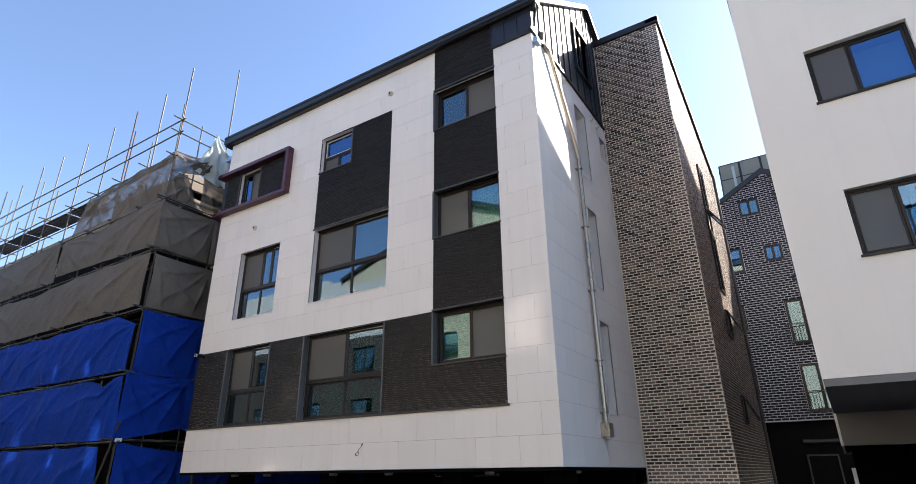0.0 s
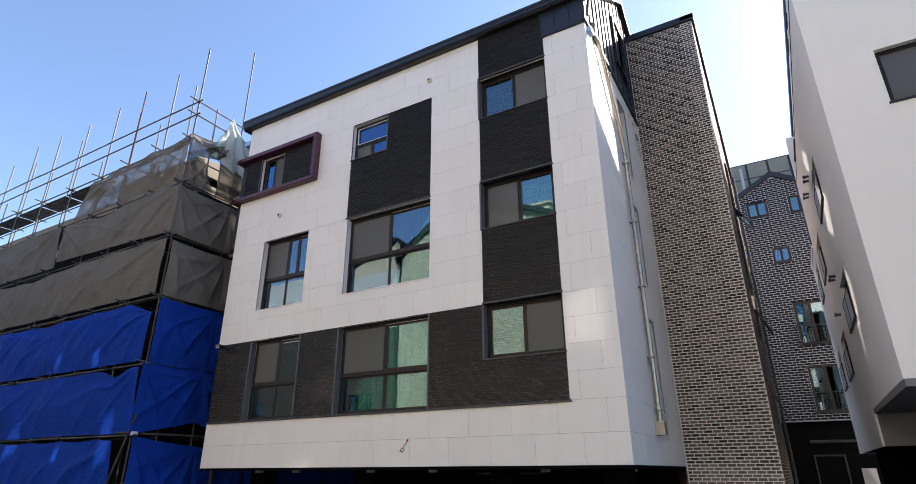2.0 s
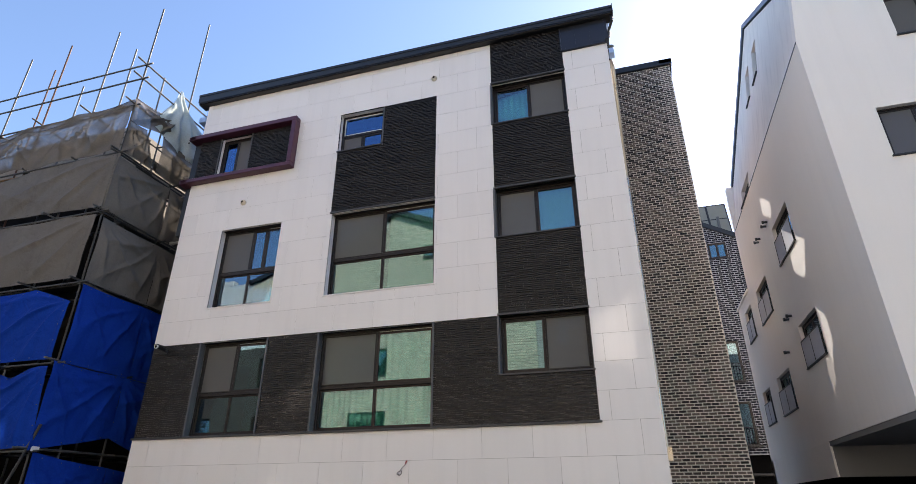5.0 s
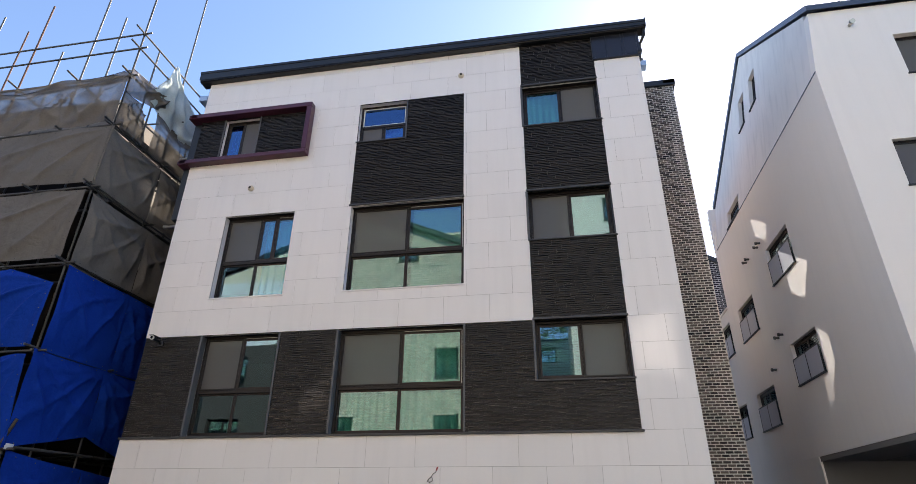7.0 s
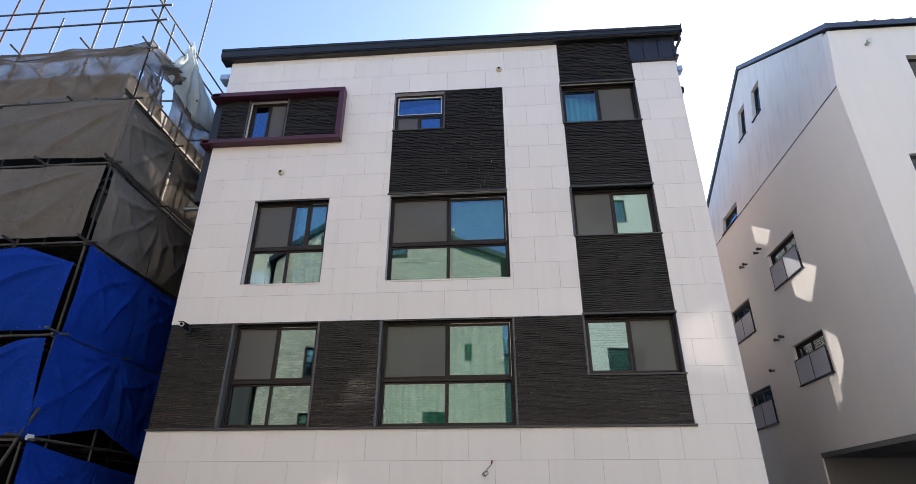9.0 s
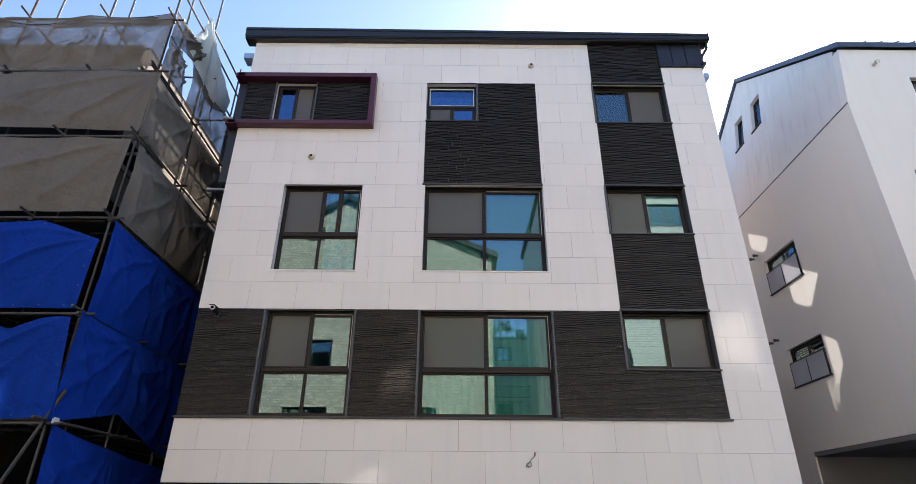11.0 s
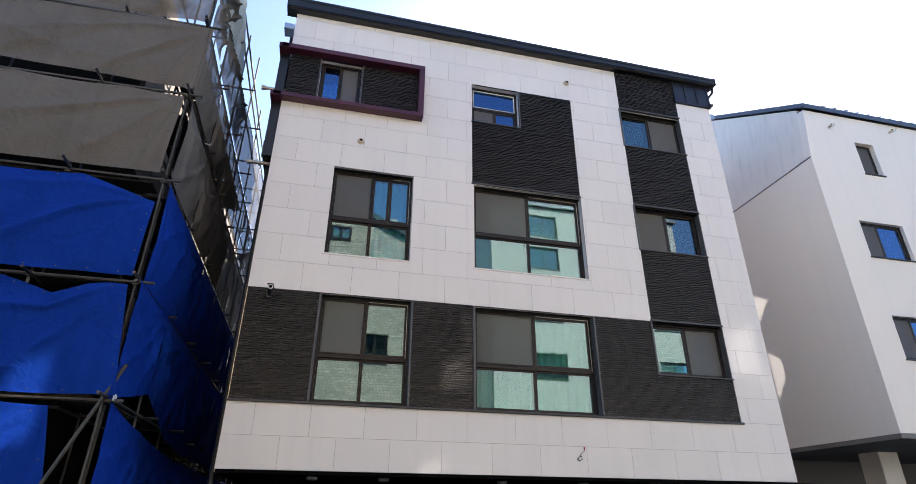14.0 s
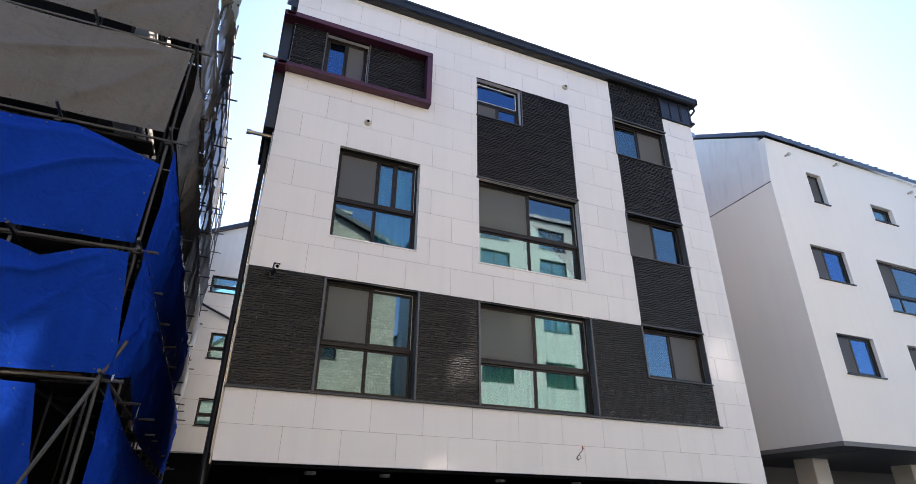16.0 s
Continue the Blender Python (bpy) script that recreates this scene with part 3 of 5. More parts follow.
# side wall towards the gap
MS = facing("+x", SX)
SWINS = [(12.90, 13.52, 3.14, 5.25), (12.90, 13.52, 6.13, 8.21), (12.70, 13.52, 9.16, 11.27), (14.64, 15.17, 10.54, 11.25)]
part("wall", wall_shape((FY + 0.24, 15.25, 2.06, 11.85), SWINS, 0.0, 0.5), STONE, apt, "", MS)
panels(apt, MS, [(z0, z1, (10.7 if i % 2 else 11.2)) for i, (z0, z1, j) in enumerate(ROWS_LOW + ROWS_MID + ROWS_UP) if z0 < 11.8], SWINS, FY - 0.03, 15.2, 1.35)
part("joint_bed", wall_shape((FY + 0.01, 15.18, 2.06, 11.8), SWINS, -0.025, -0.001), JOINT, apt, "", MS)
for r in SWINS[:3]:
    window(apt, MS, *r, [(0, 1, .45, 1, "s"), (0, 1, 0, .45, "f")], depth=0.4, sill=LIGHTSILL)
window(apt, MS, *SWINS[3], [(0, 1, 0, 1, "s")], depth=0.34, sill=LIGHTSILL)
# seamed metal gable with its window
GH = (13.15, 14.25, 12.75, 14.35)


def gable_top(y):
    return 12.62 + (y - 10.0) * 0.77 if y < 14.5 else 16.08 - (y - 14.5) * 0.77


_s = Shape()
for a, b in zip([10.1, 10.6, 11.0, 11.4, 11.8, 12.2, 12.6, 13.15, 13.7, 14.25, 14.6, 15.0], [10.6, 11.0, 11.4, 11.8, 12.2, 12.6, 13.15, 13.7, 14.25, 14.6, 15.0, 15.25]):
    ta, tb = gable_top(a), gable_top(b)
    for lo, ha, hb in (((11.82, GH[2], GH[2]), (GH[3], ta, tb)) if GH[0] <= a < GH[1] else ((11.82, ta, tb),)):
        _s.prism([(a, lo), (b, lo), (b, hb), (a, ha)], 0, -4.72, -4.41)
    _s.prism([(a - 0.012, 11.82), (a + 0.012, 11.82), (a + 0.012, ta), (a - 0.012, ta)], 0, -4.42, -4.375)
part("gable_cladding", _s, SEAM, apt, "dark standing-seam metal gable")
window(apt, MS, *GH, [(0, .5, 0, 1, "s"), (.5, 1, 0, 1, "s")], depth=0.1)
_s = Shape()
ring(_s, GH[0] - 0.05, GH[1] + 0.05, GH[2] - 0.05, GH[3] + 0.05, -0.13, 0.06, 0.05)
part("window_hood", _s, CHARCOAL, apt, "projecting black window surround", MS)
part("edge_flashing", Shape().cbox(10.0, 15.24, -0.09, 0.0, 11.76, 11.84), CHARCOAL, apt, "black drip edge", MS)
# metal cap over the front corner
_s = Shape().cbox(-5.50, -4.40, -0.06, 0.0, 11.80, 12.50)
for x in (-5.49, -5.14, -4.78, -4.43):
    _s.box(x - 0.01, x + 0.01, -0.085, -0.055, 11.81, 12.49)
_s.cbox(-5.51, -4.38, -0.09, 0.0, 11.745, 11.80)
part("corner_cap", _s, SEAM, apt, "dark seamed metal cap", MF)
# eaves gutter and roof
_s = Shape()
_s.prism([(-0.03, 12.49), (-0.17, 12.49), (-0.19, 12.51), (-0.19, 12.55), (-0.235, 12.53), (-0.235, 12.62), (-0.25, 12.63), (-0.25, 12.70), (0.1, 12.72), (0.1, 12.49)], 0, -16.02, -4.20)
# the lip rises a little towards the far end
_s.v = [(x, y, z + (0.11 * (-4.2 - x) / 11.8 if z > 12.6 else 0.0)) for x, y, z in _s.v]
gut = part("gutter", _s, CHARCOAL, apt, "black eaves gutter", MF)
part("gutter_outlet", Shape().path([(-4.24, -0.12, 12.5), (-4.24, -0.12, 12.32), (-4.33, 0.02, 12.18), (-4.36, 0.06, 12.0)], 0.035, 10), CHARCOAL, gut)
part("gutter_end", Shape().cbox(-4.2, -4.185, -0.26, 0.02, 12.48, 12.74), CHARCOAL, gut)
_s = Shape()
_s.prism([(9.95, 12.64), (14.5, 16.12), (19.0, 12.64), (19.0, 12.50), (14.5, 15.98), (9.95, 12.50)], 0, -15.96, -4.24)
roof = part("roof", _s, SEAM, apt, "black standing-seam metal roof")
_rib = Shape().prism([(9.95, 12.64), (14.5, 16.12), (14.5, 16.16), (9.95, 12.68)], 0, 0, 0.025).mesh("roof_seam", SEAM)
for k in range(24):
    part("roof_seam", _rib, SEAM, roof, m=Matrix.Translation((-15.9 + k * 0.505, 0, 0)))
# left side, back, floors
MLF = facing("-x", FX0)
part("wall", Shape().box(-18.6, -10.41, 0, 0.24, 2.02, 12.4), LEDGER, apt, "dark side wall", MLF)
for z in (2.06, 5.5, 8.45, 11.4):
    part("floor_slab", Shape().box(FX0 + 0.25, FX1 - 0.51, FY + 0.36, 13.49, z, z + 0.2), ROOM, apt, "room floor behind the glass")
part("inner_wall", Shape().box(FX0 + 0.25, FX1 - 0.51, 13.5, 13.65, 2.06, 12.4), ROOM, apt, "plain inner wall behind the rooms")
for x in (-11.9, -8.0):
    part("partition", Shape().box(x, x + 0.12, FY + 0.36, 13.49, 2.27, 12.4), ROOM, apt, "plain room partition")
# unseen block, added to keep sun off the scaffold's side sheets
part("rear_wing", Shape().box(FX0, FX1, 18.4, 22.5, -0.5, 12.4), STUCCO, apt, "unseen plain block added to shade the scaffold side")
part("soffit", Shape().box(FX0 - 0.02, FX1 + 0.02, FY - 0.02, 18.6, 1.98, 2.036), DARK, apt, "parking bay soffit coloured near-black for its shade")
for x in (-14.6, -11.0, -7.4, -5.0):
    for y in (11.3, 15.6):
        part("column", Shape().cbox(x - 0.25, x + 0.25, y - 0.25, y + 0.25, -0.5, 1.98, 0.015), DARK, apt, "column coloured near-black for its shade")
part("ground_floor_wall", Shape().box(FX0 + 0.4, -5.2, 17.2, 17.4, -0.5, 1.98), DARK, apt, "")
for x, y in ((-14.2, 10.75), (-12.9, 10.75), (-10.6, 10.8), (-8.9, 10.8), (-6.3, 10.8), (-4.9, 11.9)):
    part("soffit_light", Shape().tube((x, y, 1.98), (x, y, 1.94), 0.1, 16).tube((x, y, 1.94), (x, y, 1.925), 0.1, 16, 0.08), LAMPGLOW, apt, "small round ceiling light, off")
part("tube_light_rack", Shape().tube((-8.6, 12.2, 1.9), (-6.9, 12.2, 1.9), 0.02).tube((-8.6, 12.32, 1.9), (-6.9, 12.32, 1.9), 0.02).tube((-8.6, 12.2, 1.9), (-8.6, 12.2, 1.95), 0.01).tube((-6.9, 12.2, 1.9), (-6.9, 12.2, 1.95), 0.01), STEEL, apt, "thin metal pipes under the soffit")


def vent_cap(parent, m, x, z, r=0.075):
    s = Shape().tube((x, 0.0, z), (x, -0.035, z), r, 18).tube((x, -0.035, z), (x, -0.075, z), r * 0.95, 18, r * 0.5)
    v = part("vent_cap", s, VENTM, parent, "round cream wall vent", m)
    part("vent_mouth", Shape().tube((x, -0.07, z), (x, -0.078, z), r * 0.42, 14), DARK, v)


MP = facing("-y", FY - 0.03)
vent_cap(apt, MP, -13.94, 8.96)
vent_cap(apt, MP, -8.74, 11.76)
MSP = facing("+x", SX + 0.03)
for y, z in ((12.05, 11.55), (14.0, 11.45), (14.45, 11.45)):
    vent_cap(apt, MSP, y, z, 0.07)

# stainless rain pipe
_s = Shape()
_s.path([(SX + 0.12, 10.95, 11.72), (SX + 0.12, 12.05, 9.95), (SX + 0.12, 12.35, 9.35), (SX + 0.12, 12.35, 2.9)], 0.05, 12)
_s.path([(SX + 0.02, 10.6, 11.9), (SX + 0.12, 10.95, 11.72)], 0.05, 12)
pipe = part("downpipe", _s, STEEL, apt, "stainless steel rain pipe", smooth=False)
part("outlet_box", Shape().cbox(SX + 0.03, SX + 0.22, 12.22, 12.5, 2.62, 2.9), STEEL, pipe)
part("hopper", Shape().tube((SX + 0.11, 10.55, 11.82), (SX + 0.11, 10.55, 11.97), 0.055, 12, 0.1), GALV, pipe)
for z in (9.0, 7.4, 5.8, 4.2, 3.1):
    part("bracket", Shape().cbox(SX + 0.02, SX + 0.19, 12.28, 12.42, z, z + 0.035), STEEL, pipe)

# security camera and loose cable on the front
cctv = thing("security_camera", "small black bullet security camera on a bracket at the facade", "camera")
part("bracket", Shape().cbox(-15.42, -15.31, FY - 0.07, FY - 0.03, 5.07, 5.18), CHARCOAL, cctv)
part("arm", Shape().tube((-15.365, FY - 0.06, 5.12), (-15.36, FY - 0.16, 5.16), 0.02), CHARCOAL, cctv)
part("housing", Shape().tube((-15.36, FY - 0.12, 5.17), (-15.325, FY - 0.40, 5.165), 0.042, 14), CHARCOAL, cctv)
part("hood", Shape().cbox(-15.385, -15.275, FY - 0.45, FY - 0.15, 5.208, 5.22, 0.004), CHARCOAL, cctv)
part("lens_ring", Shape().tube((-15.325, FY - 0.40, 5.165), (-15.32, FY - 0.43, 5.164), 0.048, 16), WHITEF, cctv, "white lens ring")
part("lens", Shape().tube((-15.32, FY - 0.428, 5.164), (-15.32, FY - 0.436, 5.164), 0.03, 12), DARK, cctv)
cable = thing("loose_cable", "thin loose dark cable curling from a hole in the stone", "cable")
_pts = [(x, FY - 0.06 + 0.012 * math.sin(9 * i), z) for i, (x, z) in enumerate(((-9.14, 2.56), (-9.15, 2.5), (-9.2, 2.47), (-9.23, 2.43), (-9.29, 2.37), (-9.26, 2.33), (-9.2, 2.36), (-9.22, 2.41), (-9.28, 2.39), (-9.31, 2.35), (-9.25, 2.32)))]
part("wire", Shape().path(_pts, 0.0055, 6), CABLE, cable)
part("tape", Shape().tube((-9.13, FY - 0.03, 2.585), (-9.14, FY - 0.06, 2.53), 0.014, 8), REDM, cable)

# side pipes and stubs at the left corner
part("downpipe", Shape().tube((FX0 - 0.12, 10.6, -0.3), (FX0 - 0.12, 10.6, 12.3), 0.05, 10), CHARCOAL, apt, "black rain pipe")
part("side_panel", Shape().cbox(-15.99, -15.79, FY + 0.03, FY + 1.52, 8.3, 9.752).cbox(-15.99, -15.79, FY + 0.03, FY + 1.52, 9.878, 11.182), CHARCOAL, apt, "black metal panels on the side wall")
part("corner_trim", Shape().cbox(FX0 - 0.06, FX0 - 0.03, 10.3, 10.34, 2.0, 8.28), STEEL, apt, "bright metal corner strip")
for y, z in ((10.35, 10.22), (10.4, 8.22)):
    v = part("exhaust_stub", Shape().tube((FX0, y, z), (FX0 - 0.46, y, z), 0.04, 12).tube((FX0 - 0.46, y, z), (FX0 - 0.54, y, z), 0.055, 12), STEEL, apt, "small steel exhaust pipe")
part("hopper", Shape().cbox(-16.02, -15.80, FY - 0.05, FY + 0.25, 11.95, 12.12), PALEBLUE, apt, "small blue wrapped rain hopper")
part("hopper", Shape().cbox(-4.40, -4.28, FY - 0.02, FY + 0.2, 11.45, 11.60), PALEBLUE, apt, "small blue wrapped rain hopper")

# curtains and blinds
MI = facing("-y", FY + 0.315)
curtain(MI, -13.5, -12.75, 6.2, 8.15, 0, BLUECLOTH, "blue curtain hanging behind the window", 1, 5)
blind(MI, -9.9, -8.72, 6.2, 8.15, 0)
blind(MI, -11.25, -10.05, 6.2, 8.15, 0)
curtain(MI, -11.25, -10.02, 3.22, 5.22, 0, CLOTH, "pale teal curtain hanging behind the window", 5, 9)
curtain(MI, -9.97, -8.72, 3.22, 5.22, 0, CLOTH, "pale teal curtain hanging behind the window", 6, 7)
blind(MI, -7.2, -6.38, 4.2, 5.25, 0)
blind(MI, -6.35, -5.52, 7.1, 8.2, 0)
curtain(MI, -7.2, -6.4, 10.1, 11.15, 0, SKYCLOTH, "light blue curtain hanging behind the window", 7, 6)
curtain(MI, -15.0, -14.55, 9.9, 11.15, 0, BLUECLOTH, "blue curtain hanging behind the window", 8, 4)

outlet = thing("wall_outlet", "small white square box behind the window glass", "outlet")
part("cover", Shape().cbox(-13.99, -13.88, FY + 0.28, FY + 0.31, 4.03, 4.13, 0.008), WHITEF, outlet)
part("grille", Shape().box(-13.97, -13.90, FY + 0.274, FY + 0.28, 4.05, 4.11), TRIM, outlet)

# ---- brick stair tower beside it ----
TX, TY = -2.37, 15.22
tower = thing("brick_tower", "tall dark brick stair tower with projecting bricks", "building")
MT = facing("-y", TY)
MTS = facing("+x", TX)
TB = 22.3


def tower_top(y):
    return 15.05 - (y - TY) * 0.36


_s = Shape()
_s.prism([(TY, -0.5), (TB, -0.5), (TB, tower_top(TB)), (TY, 15.05)], 0, SX + 0.03, TX)
part("wall", _s, MORTAR, tower, "mortared core wall")
bricks(tower, MT, (SX + 0.05, TX, -0.2, 14.98), [], 0.2, 0.0765, 0.023, 0.02, BRICK, 3, 280, "brown-black bricks, every other one standing proud",
       flush=lambda x, z: x > TX - 0.52 or z < 2.3)
_sh = [(18.2, 18.95, 7.0, 11.35)]
part_holes = [(TY + 0.0 + k * 0.6, TY + (k + 1) * 0.6 + 0.02, tower_top(TY + (k + 1) * 0.6), 16.0) for k in range(12)]
bricks(tower, MTS, (TY, TB, -0.2, 15.0), part_holes + _sh, 0.2, 0.0765, 0.017, 0.0, BRICK, 4, 0, "brown-black bricks in running bond", relief=0.002)
part("coping", Shape().cbox(SX + 0.02, TX + 0.08, TY - 0.08, TY + 0.06, 14.98, 15.2).prism([(TY - 0.08, 15.05), (TB + 0.1, tower_top(TB + 0.1)), (TB + 0.1, tower_top(TB + 0.1) + 0.16), (TY - 0.08, 15.2)], 0, TX - 0.3, TX + 0.08), CHARCOAL, tower, "black metal coping")
part("roof", Shape().prism([(TY, 15.1), (TB, tower_top(TB) + 0.05), (TB, tower_top(TB) - 0.05), (TY, 15.0)], 0, SX, TX - 0.25), SEAM, tower, "")


def awning(parent, m, x0, x1, z0, z1, tilt):
    s = Shape()
    ring(s, x0, x1, z0, z1, -0.05, 0.05, 0.05)
    win = part("window", s, CHARCOAL, parent, "black awning window standing open", m)
    k = Shape()
    ring(k, 0, x1 - x0 - 0.06, -(z1 - z0) + 0.06, 0, -0.02, 0.02, 0.05)
    mm = Matrix.Translation((x0 + 0.03, -0.06, z1 - 0.03)) @ Matrix.Rotation(radians(-tilt), 4, "X")
    part("sash", k, CHARCOAL, win, m=mm)
    part("pane", Shape().box(0.05, x1 - x0 - 0.11, -0.004, 0.004, -(z1 - z0) + 0.11, -0.05), GLASSB, win, m=mm)


awning(tower, MTS, 18.2, 18.95, 9.0, 9.75, 32)
awning(tower, MTS, 18.2, 18.95, 5.6, 6.4, 24)
awning(tower, MTS, 18.0, 18.6, 3.1, 3.9, 24)
window(tower, MTS, 18.2, 18.95, 9.78, 11.35, [(0, 1, 0, 1, "s")], depth=-0.06, pane=GLASSB)
window(tower, MTS, 18.2, 18.95, 7.0, 8.95, [(0, 1, 0, 1, "s")], depth=-0.06, pane=GLASSB)
part("downpipe", Shape().tube((TX + 0.1, 21.6, -0.3), (TX + 0.1, 21.6, 12.4), 0.05, 10), GALV, tower, "grey rain pipe")

# ---- white stucco house ----
RX, RY, RB, RB2 = -0.28, 11.03, 21.2, 24.0
house = thing("stucco_house", "white stucco apartment house raised on columns", "building")
MR, MRS = facing("-y", RY), facing("-x", RX)
LEAN_UP, BEND_Z = 0.145, 11.44


def lean_x(z):
    return RX + LEAN_UP * (z - BEND_Z)


RIDGE_Y, RIDGE_Z, EAVE_Z, BACK_Z = 16.75, 17.2, 13.3, 13.3
RW = [(0.73, 2.31, 8.16, 9.33), (0.71, 2.33, 5.18, 6.385), (1.64, 2.36, 11.11, 12.31), (4.68, 5.85, 11.06, 11.71), (3.88, 6.43, 7.53, 9.36), (3.92, 5.52, 5.2, 6.385)]
# front wall, in a lower part and an upper part that follows the leaning side
part("wall", wall_shape((RX, 16.0, 3.28, BEND_Z), RW[:2] + RW[4:] + [(1.64, 2.36, 11.11, 11.6), (4.68, 5.85, 11.06, 11.6)], 0, 0.25), STUCCO, house, "smooth white stucco front", MR)
_s = wall_shape((0.60, 16.0, BEND_Z, EAVE_Z), [RW[2], RW[3]], 0, 0.25)
_s.prism([(RX, BEND_Z), (0.60, BEND_Z), (0.60, EAVE_Z), (lean_x(EAVE_Z), EAVE_Z)], 1, 0, 0.25)
part("wall", _s.mesh("wall", STUCCO, weld=True), STUCCO, house, "", MR)
one2 = [(0, .42, 0, 1, "n"), (.42, 1, 0, 1, "s")]
DS = (0.05, CHARCOAL)
window(house, MR, *RW[0], one2, depth=0.1, sill=DS, pane=GLASSB)
window(house, MR, *RW[1], one2, depth=0.1, sill=DS, pane=GLASSB)
window(house, MR, *RW[2], [(0, 1, 0, 1, "n")], depth=0.14, sill=DS)
window(house, MR, *RW[3], [(0, 1, 0, 1, "s")], depth=0.14, sill=DS)
window(house, MR, *RW[4], [(0, .35, .35, 1, "n"), (.35, 1, .35, 1, "s"), (0, .35, 0, .35, "f"), (.35, 1, 0, .35, "f")], depth=0.12, sill=DS)
window(house, MR, *RW[5], one2, depth=0.12, sill=DS)
# side wall: lower upright part with windows; its own axis runs against y
SIDEW = [(14.76, 16.58, 8.12, 9.27), (14.74, 16.55, 5.13, 6.27), (18.58, 20.33, 7.41, 8.59), (18.52, 20.33, 4.41, 5.58), (21.6, 22.9, 7.41, 8.59), (21.6, 22.9, 4.41, 5.56)]
LOC = [(-b, -a, c, d) for a, b, c, d in SIDEW]
part("wall", wall_shape((-RB, -RY - 0.25, 3.28, BEND_Z), LOC[:4], 0, 0.25), STUCCO, house, "smooth white stucco side", MRS)
part("wall", wall_shape((-RB2, -RB, 3.28, 9.05), LOC[4:], 0, 0.25), STUCCO, house, "lower rear part of the stucco side", MRS)
part("terrace_parapet", Shape().box(RX, 16, RB2 - 0.25, RB2, 2.45, 9.05).cbox(RX - 0.04, 0.2, RB + 0.26, RB2 + 0.04, 9.05, 9.14), STUCCO, house, "rear terrace parapet")
part("downpipe", Shape().tube((RX + 0.06, RB + 0.34, 9.1), (RX + 0.06, RB + 0.34, BEND_Z + 1.6), 0.05, 10), CHARCOAL, house, "black rain pipe")
for r in LOC:
    w = window(house, MRS, *r, [(0, .5, 0, 1, "s"), (.5, 1, 0, 1, "s")], depth=0.1, sill=DS)
    _s = Shape()
    L, H = r[1] - r[0], r[3] - r[2]
    for a in (0.02, L / 2 - 0.012, L - 0.045):
        _s.cbox(a, a + 0.025, -0.14, -0.115, -0.02, H * 0.62, 0.003)
    for b in (-0.02, H * 0.6):
        _s.cbox(0.02, L - 0.02, -0.14, -0.115, b, b + 0.03, 0.003)
    part("balcony_guard", _s, CHARCOAL, w, "black steel window guard")
    part("guard_panel", Shape().box(0.045, L - 0.045, -0.131, -0.124, 0.01, H * 0.6), PAPER, w, "milky guard panel")
# upper leaning part with two slot windows
ML = Matrix.Translation((RX, 0, BEND_Z)) @ Matrix.Rotation(math.atan(LEAN_UP), 4, "Y") @ Matrix.Rotation(radians(-90), 4, "Z")
CL = math.cos(math.atan(LEAN_UP))
SLOT = [(-15.92, -15.27, 2.68 / CL, 3.98 / CL), (-17.2, -16.58, 2.74 / CL, 4.05 / CL), (-19.42, -17.94, 0.03 / CL, 0.68 / CL)]
LX = sorted({-RB, -RIDGE_Y, -14, -12.5, -RY - 0.25, *[v for q in SLOT for v in q[:2]]})


def side_top(l):
    y = -l
    z = EAVE_Z + (y - RY) / (RIDGE_Y - RY) * (RIDGE_Z - EAVE_Z) if y < RIDGE_Y else RIDGE_Z - (y - RIDGE_Y) / (RB - RIDGE_Y) * (RIDGE_Z - BACK_Z)
    return (z - BEND_Z) / CL


_s = Shape()
for a, b in zip(LX, LX[1:]):
    hole = [h for h in SLOT if h[0] <= a and b <= h[1]]
    for lo, ta, tb in (((0, hole[0][2], hole[0][2]), (hole[0][3], side_top(a), side_top(b))) if hole else ((0, side_top(a), side_top(b)),)):
        _s.prism([(a, lo), (b, lo), (b, tb), (a, ta)], 1, 0, 0.25)
part("wall", _s.mesh("wall", WEATHERED, weld=True), WEATHERED, house, "weathered stucco, leaning inwards above a joint", ML)
part("joint_strip", Shape().box(-RB, -RY - 0.01, -0.012, 0.02, -0.02, 0.012), TRIM, house, "thin joint line", ML)
for r in SLOT:
    window(house, ML, *r, [(0, 1, 0, 1, "s")], depth=0.12, sill=DS, pane=GLASSB)
# roof
def roof_line(o):
    return [(RY - 0.12, EAVE_Z + o), (RIDGE_Y, RIDGE_Z + 0.06 + o), (RB + 0.1, BACK_Z + o)]


def xa(z):
    return lean_x(z) - 0.06


_s = Shape()
for i in (0, 1):
    (ya, za), (yb, zb) = roof_line(0.0)[i:i + 2]
    (_, zc), (_, zd) = roof_line(0.17)[i:i + 2]
    k = len(_s.v)
    _s.v += [(xa(za), ya, za), (xa(zb), yb, zb), (16, yb, zb), (16, ya, za), (xa(za), ya, zc), (xa(zb), yb, zd), (16, yb, zd), (16, ya, zc)]
    _s.f += [tuple(k + q for q in f) for f in ((0, 1, 2, 3), (4, 7, 6, 5), (0, 4, 5, 1), (3, 2, 6, 7), (0, 3, 7, 4), (1, 5, 6, 2))]
roof = part("roof", _s, mat("blue grey metal roof", (0.075, 0.09, 0.12), 0.4, metal=0.3, var=0.08), house, "blue-grey standing-seam roof")
